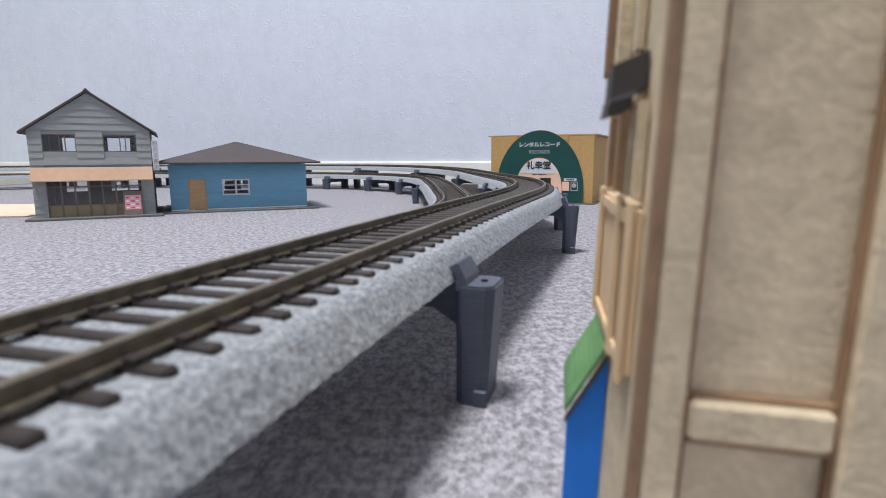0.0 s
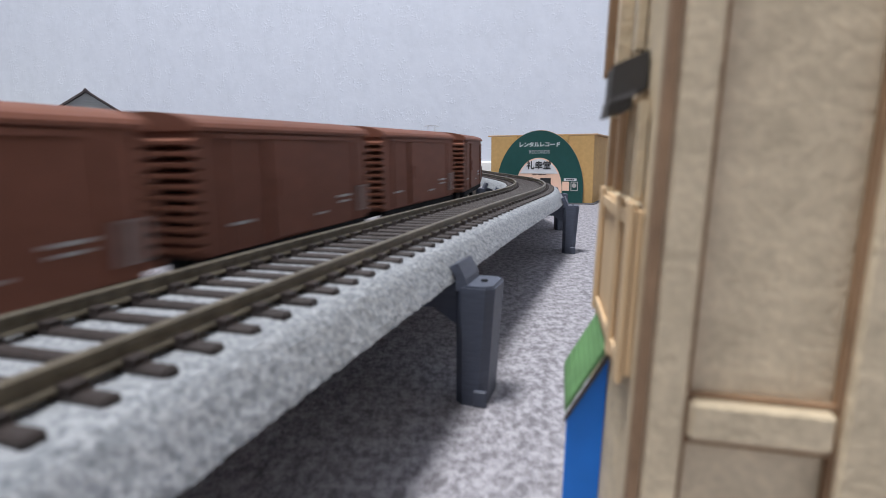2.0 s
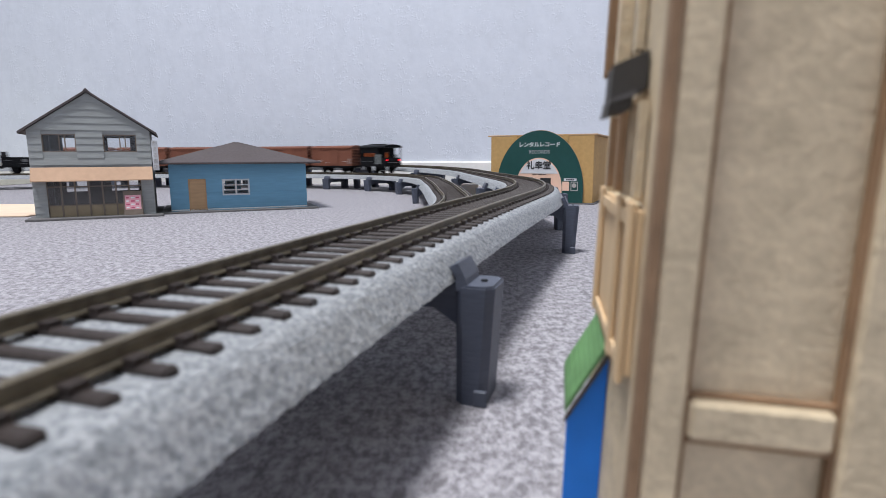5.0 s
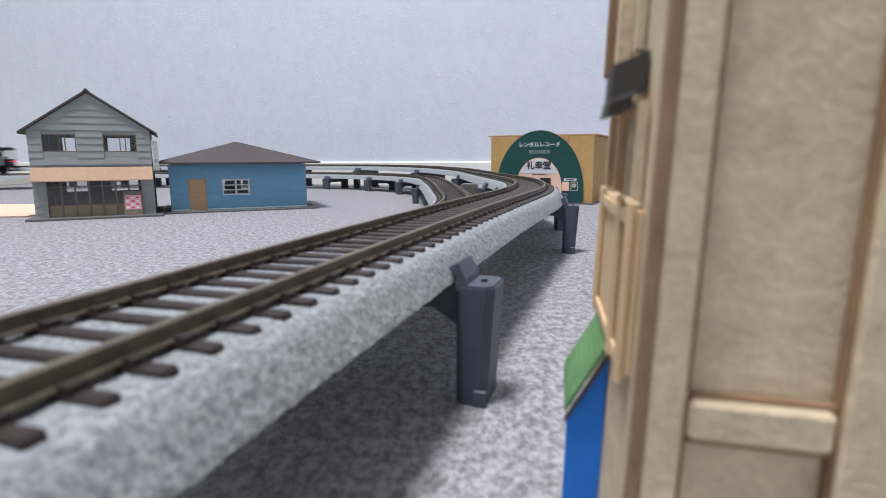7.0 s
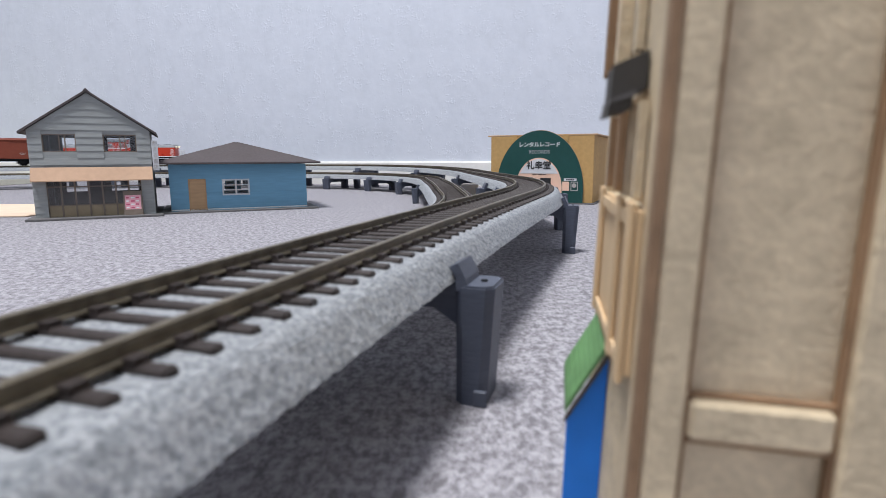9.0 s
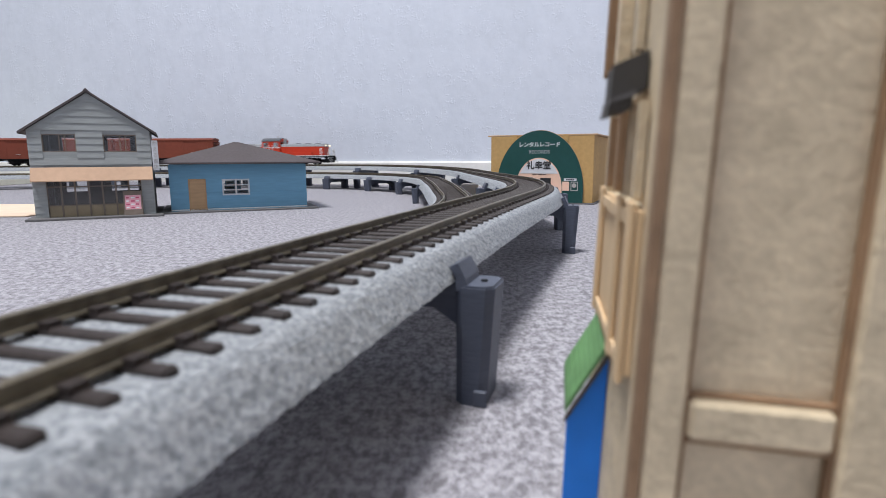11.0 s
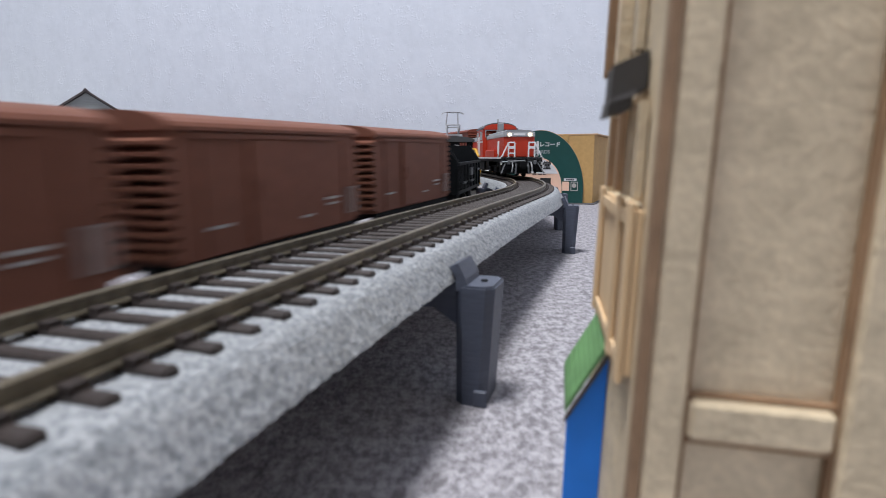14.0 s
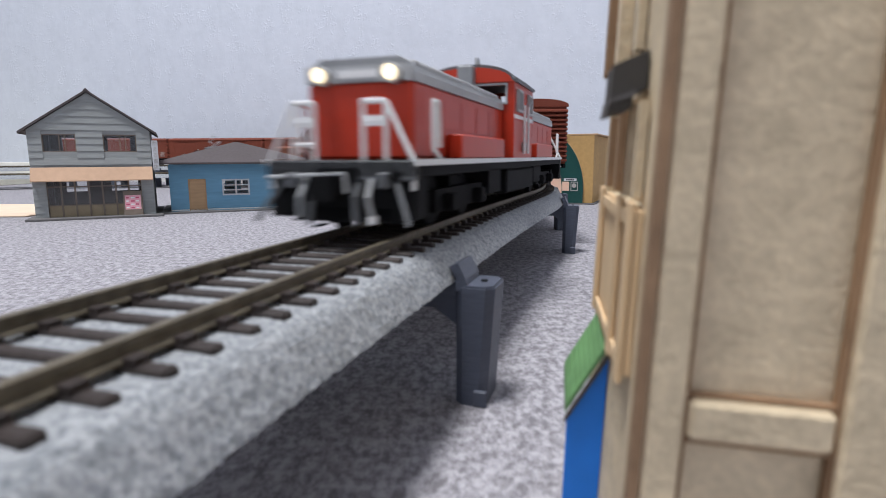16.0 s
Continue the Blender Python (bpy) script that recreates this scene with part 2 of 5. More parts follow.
# ---- the line of the tracks ----
def line_points():
    """Points of the outer track's centre line, all round the loop, about 4 mm apart, and their running length. Length 0 is where the first curve begins."""
    a, d, e = 0.34, 0.0573, 0.2583
    u, n = Vector((math.sin(a), math.cos(a))), Vector((-math.cos(a), math.sin(a)))
    p0 = u * e + n * d
    step = 0.004
    back, h, p = [p0], 0.0, p0.copy()
    for k in range(int(0.62 / step)):
        h -= -0.23 * step
        p = p - Vector((math.sin(a - h), math.cos(a - h))) * step
        back.append(p.copy())
    pts = back[::-1]
    h0 = h
    h, p = 0.0, p0.copy()
    for length, k in ((0.42448 * 0.445, 1 / 0.445), (0.23284, 0), (1.14784 * 0.3539, 1 / 0.3539), (0.80, 1.25)):
        m = max(1, round(length / step))
        for j in range(m):
            h += k * length / m
            p = p + Vector((math.sin(a - h + k * length / m / 2), math.cos(a - h + k * length / m / 2))) * (length / m)
            pts.append(p.copy())
    hd, hb = pts[-1] - pts[-2], pts[1] - pts[0]
    hd.normalize()
    hb.normalize()
    pa, pb, pull = pts[-1], pts[0], 3.6
    for j in range(1, 600):
        t = j / 600
        pts.append(pa * (2 * t**3 - 3 * t**2 + 1) + hd * pull * (t**3 - 2 * t**2 + t) + pb * (-2 * t**3 + 3 * t**2) + hb * pull * (t**3 - t**2))
    return pts, len(back) - 1


def smooth_at(table, t):
    """Between the table's rows, without kinks (monotone cubic)."""
    x, y = np.array([r[0] for r in table]), np.array([r[1] for r in table])
    d = np.diff(y) / np.diff(x)
    m = np.concatenate([[d[0]], [2 * a * b / (a + b) if a * b > 0 else 0 for a, b in zip(d, d[1:])], [d[-1]]])
    k = int(np.clip(np.searchsorted(x, t) - 1, 0, len(d) - 1))
    h = x[k + 1] - x[k]
    u = (t - x[k]) / h
    return (2 * u**3 - 3 * u**2 + 1) * y[k] + (u**3 - 2 * u**2 + u) * h * m[k] + (-2 * u**3 + 3 * u**2) * y[k + 1] + (u**3 - u**2) * h * m[k + 1]


class Line:
    """A closed line at an offset (to the right) from the outer track."""

    def __init__(self, offset, z, drop=0.0, rise=0.0):
        pts, zero = line_points()
        n = len(pts)
        self.z, self.drop, self.rise = z, drop, rise
        nrm = []
        for k in range(n):
            t = (pts[(k + 1) % n] - pts[k - 1]).normalized()
            nrm.append(Vector((t.y, -t.x)))
        # the inner line draws away a little along the front
        wider = [0.002 * min(1, max(0, (zero - k) * 0.004 / 0.25)) if offset and k < zero else 0.0 for k in range(n)]
        if offset:
            for k in range(n - 120, n):
                wider[k] = 0.002
            for k in range(n - 300, n - 120):
                wider[k] = 0.002 * (k - n + 300) / 180
        pts = [p + q * (offset - w) for p, q, w in zip(pts, nrm, wider)]
        self.p = np.array([[p.x, p.y] for p in pts + pts[:1]])
        seg = np.hypot(*np.diff(self.p, axis=0).T)
        self.s = np.concatenate([[0], np.cumsum(seg)])
        self.total = self.s[-1]
        self.s -= self.s[zero]

    def at(self, s):
        s = (s - self.s[0]) % self.total + self.s[0]
        return np.array([np.interp(s, self.s, self.p[:, 0]), np.interp(s, self.s, self.p[:, 1])])

    def height(self, s):
        """The rail's top; the line dips by its drop where it runs along the front, and climbs towards the bend."""
        s = (s - self.s[0]) % self.total + self.s[0]
        u = smooth_at(CLIMB, s) if s < 2.0 else np.clip((3.2 - s) / 0.8, 0, 1)
        return self.z - self.drop * (1 - u) + self.rise * smooth_at(FAR_RISE, s)

    def stance(self, s, base=0.03, forward=1):
        """The pose of a vehicle whose middle is at s, on two bogies."""
        a, b = self.at(s - base * forward), self.at(s + base * forward)
        c, h = (a + b) / 2, b - a
        z0, z1 = self.height(s - base * forward), self.height(s + base * forward)
        return pose(c[0], c[1], (z0 + z1) / 2, 0, -math.degrees(math.atan2(z1 - z0, np.hypot(*h))), math.degrees(math.atan2(h[1], h[0])))


FAR_RISE = [(-9.0, 0.0), (0.38, 0.0), (0.50, 0.25), (0.62, 0.75), (0.75, 1.0), (1.6, 1.0), (2.4, 0.0), (9.0, 0.0)]
CLIMB = [(-9.0, -0.12), (-0.25, -0.12), (-0.16, 0.03), (-0.0665, 0.22), (0.05, 0.42), (0.16, 0.63), (0.28, 1.0), (9.0, 1.0)]
OUTER = Line(0.0, CAM_H - 0.0156, 0.0, 0.0036)
INNER = Line(-0.0482, CAM_H - 0.0241, 0.0086)
GAUGE = 0.0165


# ---- the room ----
def room():
    bm = bmesh.new()
    cube(bm, -2.4, 1.5, -1.5, 2.4, -0.02, 0.0)
    tagged(mesh_ob("floor", bm, "carpet"), "light grey mottled felt carpet on the floor", "floor", kind="structure")
    wall_m = pose(-0.222, 1.085, 0, 0, 0, math.degrees(math.atan(-0.35)))
    w = mesh_ob("wall_north", boxes((-2.45, 1.95, 0, 0.08, 0, 2.4)), "wallpaper")
    w.matrix_world = wall_m
    tagged(w, "pale blue-grey wall with embossed wallpaper", "wall", kind="structure")
    b = mesh_ob("baseboard", prism([(-0.008, 0), (0, 0), (0, 0.0425), (-0.005, 0.0425), (-0.008, 0.0395)], "x", -3.0, 3.0), "baseboard")
    b.matrix_world = wall_m
    tagged(b, "white painted baseboard along the papered wall", "baseboard", kind="structure")
    tagged(mesh_ob("wall_south", boxes((-2.4, 1.5, -1.58, -1.5, 0, 2.4)), "wallpaper"), "pale blue-unseen side wall, darkened to cut the bounced light", "wall", kind="structure")
    # side walls out of view, added dark so that less light bounces back
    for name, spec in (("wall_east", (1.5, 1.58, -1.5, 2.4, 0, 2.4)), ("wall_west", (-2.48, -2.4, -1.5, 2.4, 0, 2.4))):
        tagged(mesh_ob(name, boxes(spec), "room_wall"), "unseen side wall, darkened to cut the bounced light", "wall", kind="structure")
    tagged(mesh_ob("ceiling", boxes((-2.4, 1.5, -1.5, 2.4, 2.4, 2.46)), "ceiling"), "plain white ceiling of the room", "ceiling", kind="structure")


room()


def sweep(line, profile, s0, s1, step, jitter=0.0, closed_profile=True):
    """A profile of (offset to the right, height over the rail's top) drawn along the line."""
    n = max(2, int(round((s1 - s0) / step)))
    rows = []
    rng = random.Random(5)
    bm = bmesh.new()
    full = abs((s1 - s0) - line.total) < 1e-6
    for k in range(n + (0 if full else 1)):
        s = s0 + (s1 - s0) * k / n
        a, b = line.at(s - 0.001), line.at(s + 0.001)
        t = (b - a) / np.hypot(*(b - a))
        c = line.at(s)
        row = []
        for o, h in profile:
            j = (rng.uniform(-1, 1) * jitter, rng.uniform(-1, 1) * jitter)
            row.append(bm.verts.new((c[0] + t[1] * (o + j[0]), c[1] - t[0] * (o + j[0]), line.height(s) + h + j[1])))
        rows.append(row)
    if full:
        rows.append(rows[0])
    m = len(profile)
    for r0, r1 in zip(rows, rows[1:]):
        for k in range(m if closed_profile else m - 1):
            bm.faces.new((r0[k], r1[k], r1[(k + 1) % m], r0[(k + 1) % m]))
    if not full and closed_profile:
        bm.faces.new(rows[0])
        bm.faces.new(rows[-1][::-1])
    bmesh.ops.recalc_face_normals(bm, faces=bm.faces[:])
    return bm


RAIL_H, TIE_H, DECK_H = 0.0021, 0.0009, 0.0085
PITCH = 0.0061
SHOULDER = [(0.0120, -0.0028), (0.0145, -0.0029), (0.0156, -0.0032), (0.0165, -0.0038), (0.0172, -0.0046), (0.0179, -0.0056), (0.0186, -0.0068), (0.0193, -DECK_H + 0.0006), (0.0198, -DECK_H - 0.0005)]
BED = [(-o, h) for o, h in SHOULDER[::-1]] + [(-0.004, -0.0028), (0.004, -0.0028)] + SHOULDER


def track(line, name, s_near, s_far, label):
    """Roadbed, two rails, and sleepers: the near ones single, the rest of the loop joined."""
    tr = thing(name, label, "railway track", "railway tracks")
    a, b = line.s[0], line.s[0] + line.total
    part("roadbed", sweep(line, BED, s_near, s_far, 0.0012, 0.00012), "ballast", tr, "grey speckled ballast roadbed")
    part("roadbed", sweep(line, BED, s_far, s_near + line.total, 0.02, 0.0), "ballast", tr, "grey speckled ballast roadbed")
    for side in (-1, 1):
        o = side * (GAUGE / 2 + 0.0005)
        prof = [(o - 0.0011, -RAIL_H), (o - 0.0011, -RAIL_H + 0.0004), (o - 0.0003, -RAIL_H + 0.0006), (o - 0.0003, -0.0007), (o - 0.00055, -0.0005), (o - 0.00055, -0.0001), (o - 0.0004, 0),
                (o + 0.0004, 0), (o + 0.00055, -0.0001), (o + 0.00055, -0.0005), (o + 0.0003, -0.0007), (o + 0.0003, -RAIL_H + 0.0006), (o + 0.0011, -RAIL_H + 0.0004), (o + 0.0011, -RAIL_H)]
        part("rail", sweep(line, prof, a, b, 0.008), "rail", tr, "weathered brown metal rail")
    tie = box(-0.0142, 0.0142, -0.00095, 0.00095, -0.0034, -RAIL_H, 0.0003)
    for side in (-1, 1):
        for q in (-1, 1):
            o = side * (GAUGE / 2 + 0.0005) + q * 0.0016
            cube(tie, o - 0.0007, o + 0.0007, -0.0009, 0.0009, -RAIL_H - 0.0002, -RAIL_H + 0.0007)
    me = bpy.data.meshes.new("sleeper")
    tie.to_mesh(me)
    tie.free()
    me.materials.append(M["sleeper"])
    n = int(line.total / PITCH)
    rest = bmesh.new()
    for k in range(n):
        s = a + k * line.total / n
        q, w = line.at(s - 0.002), line.at(s + 0.002)
        h = w - q
        m = pose((q[0] + w[0]) / 2, (q[1] + w[1]) / 2, line.height(s), 0, 0, math.degrees(math.atan2(h[1], h[0])) - 90)
        if s_near < s < s_far:
            ob = new("sleeper", me)
            ob.parent = tr
            ob.matrix_basis = m
        else:
            vs = cube(rest, -0.0142, 0.0142, -0.00095, 0.00095, -0.0034, -RAIL_H)
            bmesh.ops.transform(rest, matrix=m, verts=vs)
    tagged(part("sleepers", rest, "sleeper", tr), kind="stuff")


track(OUTER, "elevated_track", -0.33, 1.20, "elevated outer model track, brown sleepers on grey ballast roadbed")
track(INNER, "elevated_track", 0.05, 1.10, "lower inner model track, brown sleepers on grey ballast roadbed")


# ---- piers ----
def pier(line, s, label):
    """Two chamfered posts with a stepped head, and a cross beam under the roadbed; origin on the floor."""
    top = line.height(s) - DECK_H
    p = thing("track_pier", label, "pier", "piers under the tracks")
    cap = top - 0.0011
    part("cross_beam", prism([(-0.0209, top - 0.0105), (-0.0209, top - 0.0006), (0.0209, top - 0.0006), (0.0209, top - 0.0105), (0.0150, top - 0.0065), (-0.0150, top - 0.0065)], "y", -0.0035, 0.0035), "pier", p)
    for side in (-1, 1):
        c = side * 0.0240
        bm = bmesh.new()
        # shaft with chamfered corners
        w, d, ch = 0.0040, 0.0058, 0.0016
        octo = [(c - w + ch, -d), (c + w - ch, -d), (c + w, -d + ch), (c + w, d - ch), (c + w - ch, d), (c - w + ch, d), (c - w, d - ch), (c - w, -d + ch)]
        prism(octo, "z", 0.0, cap, bm)
        for v in bm.verts:
            # the outer face leans in towards the foot
            if v.co.z < 0.001 and side * (v.co.x - c) > 0:
                v.co.x -= side * 0.0016
        bmesh.ops.bevel(bm, geom=[e for e in bm.edges if min(v.co.z for v in e.verts) > 0.001], offset=0.0004, segments=2, affect="EDGES")
        part("post", bm, "pier", p, "dark blue-grey plastic post")
        lip = prism([(side * 0.0201, cap - 0.0012), (side * 0.0201, cap + 0.0014), (side * 0.0188, cap + 0.0036), (side * 0.0206, cap + 0.0044), (side * 0.0222, cap + 0.0012), (side * 0.0226, cap - 0.0012)], "y", -0.0052, 0.0052)
        part("clip", lip, "pier", p)
        part("bolt_hole", disc(c + side * 0.0008, 0, cap + 0.0001, 0.0007, 0.0004, "z", 10), "black_matt", p)
        part("foot", box(c + side * 0.0014 - 0.0014, c + side * 0.0014 + 0.0014, -0.0064, -0.0052, 0, 0.0035, 0.0003), "pier", p)
    return p


def place_piers(line, spots, label):
    made = {}
    for s in spots:
        q, w = line.at(s - 0.002), line.at(s + 0.002)
        h = w - q
        m = pose((q[0] + w[0]) / 2, (q[1] + w[1]) / 2, 0, 0, 0, math.degrees(math.atan2(h[1], h[0])) - 90)
        z = round(line.height(s), 4)
        if z not in made:
            made[z] = pier(line, s, label)
            made[z].matrix_world = m
        else:
            copy_thing(made[z], m)


place_piers(OUTER, [-0.1495, 0.040, 0.130, 0.203, 0.405, 0.60, 0.75, 0.88, 1.0, 1.14, 1.3, 1.5, 1.8, 2.2, 2.6, 3.0, 3.4, 3.8, -0.35], "tall dark blue-grey plastic pier carrying the outer track")
place_piers(INNER, [-0.16, -0.01, 0.12, 0.345, 0.508, 0.609, 0.708, 0.81, 0.98, 1.1, 1.3, 1.6, 2.0, 2.4, 2.8, 3.2], "short dark blue-grey plastic pier carrying the inner track")


# ---- the two-storey bookshop house ----
def clapboards(parent, width, height, holes, pitch, material, thick=0.0007, gable=None):
    """Overlapping boards on the front, one object each run; gable: the peak's height, where boards shorten."""
    z = 0.0
    while z < (gable or height) - 0.0005:
        z1 = min(z + pitch, gable or height)
        lo, hi = 0.0, width
        if z >= height - 1e-6 and gable:
            f = (z - height) / (gable - height)
            lo, hi = width / 2 * f, width - width / 2 * f
        cuts = [(lo, hi)]
        for h in holes:
            if h[2] < z1 - 0.0004 and h[3] > z + 0.0004:
                nxt = []
                for a, b in cuts:
                    if h[0] > a:
                        nxt.append((a, min(b, h[0])))
                    if h[1] < b:
                        nxt.append((max(a, h[1]), b))
                cuts = [c for c in nxt if c[1] - c[0] > 0.0005]
        for a, b in cuts:
            f0 = 0.0
            if gable and z >= height - 1e-6:
                f0 = width / 2 * (z1 - z) / (gable - height)
            bm = prism([(0, z), (-thick, z), (-thick * 0.5, z1), (0, z1)], "x", a, b)
            if f0:
                for v in bm.verts:
                    if v.co.z > z + 1e-5:
                        v.co.x += f0 if v.co.x < width / 2 else -f0
            part("board", bm, material, parent)
        z = z1


def window_bars(parent, x0, x1, z0, z1, y, xs, zs, w=0.0009, material="mullion"):
    bm = bmesh.new()
    for a, b, c, d in ((x0, x0 + w, z0, z1), (x1 - w, x1, z0, z1), (x0 + w, x1 - w, z0, z0 + w), (x0 + w, x1 - w, z1 - w, z1)):
        cube(bm, a, b, y, y + 0.001, c, d)
    win = part("window_frame", bm, material, parent)
    for x in xs:
        part("mullion", boxes((x - w / 2, x + w / 2, y - 0.0002, y + 0.0011, z0 + w, z1 - w)), material, win)
    for z in zs:
        part("mullion", boxes((x0 + w, x1 - w, y + 0.0001, y + 0.0009, z - w / 3, z + w / 3)), material, win)
    return win


def bookshop(m):
    W, EAVE, PEAK, DEPTH = 0.0873, 0.0728, 0.1030, 0.080
    t = 0.0015
    house = thing("bookshop_house", "grey clapboard two-storey shop house with brown gabled roof", "house", m=m)
    up = [(0.0096, 0.0330, 0.0552, 0.0696), (0.0522, 0.0768, 0.0552, 0.0696)]
    shopfront = (0.0092, 0.0778, 0.0015, 0.0315)
    fr = part("front_wall", panel(W, EAVE, t, up + [shopfront]), "siding_grey", house)
    part("gable_wall", prism([(0.0, EAVE), (W, EAVE), (W / 2, PEAK)], "y", 0.0002, t), "siding_grey", house)
    clapboards(fr, W, EAVE, up + [(shopfront[0], shopfront[1], 0, 0.0428)], 0.0056, "siding_grey", 0.0010, gable=PEAK)
    back_holes = [(0.0125, 0.0345, 0.0535, 0.0690), (0.0490, 0.0680, 0.0535, 0.0690), (0.0120, 0.0290, 0.0190, 0.0310), (0.0490, 0.0720, 0.0190, 0.0310)]
    bk = part("back_wall", panel(W, EAVE, t, back_holes), "siding_grey", house)
    bk.matrix_basis = pose(0, DEPTH, 0)
    bg = part("gable_wall", prism([(0.0, EAVE), (W, EAVE), (W / 2, PEAK)], "y", DEPTH, DEPTH + t), "siding_grey", house)
    for x in (0.0, W - t):
        part("side_wall", boxes((x, x + t, t, DEPTH, 0, EAVE)), "siding_grey", house)
    # dark sheets added inside; their colour stands in for the shade of the rooms
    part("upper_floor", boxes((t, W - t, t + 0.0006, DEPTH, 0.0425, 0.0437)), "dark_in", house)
    lining = part("back_lining", panel(W - 2 * t - 0.002, EAVE - 0.003, 0.0006, [(h[0] - t - 0.001, h[1] - t - 0.001, h[2] - 0.0022, h[3] - 0.0022) for h in back_holes]), "dark_in", house, "added dark sheet that shades the empty rooms by its colour")
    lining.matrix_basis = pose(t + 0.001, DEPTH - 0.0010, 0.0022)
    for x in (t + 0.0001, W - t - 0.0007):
        part("side_shade", boxes((x, x + 0.0006, t + 0.0004, DEPTH - 0.0012, 0.0022, 0.0424), (x, x + 0.0006, t + 0.0004, DEPTH - 0.0012, 0.0438, EAVE)), "dark_in", house)
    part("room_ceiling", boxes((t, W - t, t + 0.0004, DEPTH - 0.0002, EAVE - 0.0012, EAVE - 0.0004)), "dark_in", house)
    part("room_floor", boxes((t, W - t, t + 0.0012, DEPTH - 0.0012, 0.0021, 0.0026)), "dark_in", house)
    for x, a in ((0, 1), (W, -1)):
        sx = 1 if x == 0 else -1
        over, th = 0.0055, 0.0018
        slope = (PEAK - EAVE) / (W / 2)
        ex = x - sx * over
        ez = EAVE - slope * over
        part("roof", prism([(ex, ez + 0.0006), (W / 2, PEAK + 0.0006), (W / 2, PEAK + th + 0.0006), (ex, ez + th + 0.0006)], "y", -0.0030, DEPTH + 0.004), "roof_grey", house)
    part("ridge", prism([(W / 2 - 0.002, PEAK + 0.0014), (W / 2 + 0.002, PEAK + 0.0014), (W / 2, PEAK + 0.0036)], "y", -0.0034, DEPTH + 0.0044), "roof_grey", house)
    for h in up:
        part("window_glass", boxes((h[0], h[1], 0.0012, 0.0013, h[2], h[3])), CLEAR, house)
        window_bars(house, *h, 0.0002, [(h[0] + h[1]) / 2 + 0.0, (h[0] + h[1]) / 2 + 0.004], [], 0.0008)
    # shop front: low panels, posts and glazing
    part("low_panel", boxes((shopfront[0], shopfront[1], 0.0012, 0.0020, 0.0015, 0.0112)), "panel_tan", house, "olive-tan panel below the shop windows")
    n = 7
    for k in range(n + 1):
        x = shopfront[0] + (shopfront[1] - shopfront[0]) * k / n
        part("shopfront_post", boxes((x - 0.0006, x + 0.0006, 0.0004, 0.0022, 0.0015, 0.0315)), "mullion", house)
    for z in (0.0112, 0.0265):
        part("shopfront_rail", boxes((shopfront[0], shopfront[1], 0.0006, 0.0018, z, z + 0.0008)), "mullion", house)
    part("shopfront_glass", boxes((shopfront[0], shopfront[1], 0.0013, 0.0014, 0.0120, 0.0315)), CLEAR, house)
    part("awning", prism([(-0.0012, 0.0428), (-0.0075, 0.0322), (-0.0075, 0.0314), (-0.0012, 0.0322)], "x", 0.0, W), "awning_tan", house, "flat tan shop awning")
    part("base", box(-0.006, W + 0.006, -0.010, DEPTH + 0.004, -0.0, 0.0020, 0.0004), "slab", house)
    sign = part("hanging_sign", box(W + 0.0008, W + 0.0056, -0.0010, 0.0002, 0.0395, 0.0650, 0.0002), "sign_white", house, "white vertical shop sign with grey lettering")
    for k, ch in enumerate("かえる書店"):
        lettering("character", ch, 0.0042, pose(W + 0.0032, -0.0011, 0.0622 - k * 0.0050, 90), "mark", sign)
    board = thing("notice_board", "small pink poster board leaning at the shop front", "sign", m=m @ pose(0.0632, -0.0055, 0.0020, -8))
    part("frame", panel(0.0145, 0.0205, 0.0012, [(0.0012, 0.0133, 0.0048, 0.0170)]), "mullion", board, "brown wooden frame")
    post = part("poster", boxes((0.0012, 0.0133, 0.0003, 0.0009, 0.0048, 0.0170)), "pink_board", board)
    rr = random.Random(3)
    for r in range(4):
        for c in range(3):
            part("printed_bar", boxes((0.0020 + c * 0.0037, 0.0020 + c * 0.0037 + rr.uniform(0.002, 0.003), 0.0001, 0.0004, 0.0058 + r * 0.0028, 0.0058 + r * 0.0028 + 0.0011)), "red_ink" if (r + c) % 2 else "white", post)


def clear_glass():
    m = bpy.data.materials.new("clear_pane")
    m.use_nodes = True
    nt = m.node_tree
    nt.nodes.remove(nt.nodes["Principled BSDF"])
    mix, tr, gl = nt.nodes.new("ShaderNodeMixShader"), nt.nodes.new("ShaderNodeBsdfTransparent"), nt.nodes.new("ShaderNodeBsdfGlossy")
    tr.inputs[0].default_value = (0.93, 0.94, 0.95, 1)
    gl.inputs["Roughness"].default_value = 0.08
    mix.inputs[0].default_value = 0.06
    nt.links.new(tr.outputs[0], mix.inputs[1])
    nt.links.new(gl.outputs[0], mix.inputs[2])
    nt.links.new(mix.outputs[0], nt.nodes["Material Output"].inputs[0])
    return m


CLEAR = clear_glass()
bookshop(pose(-0.3312, 0.4578, 0, 0, 0, 25.7))


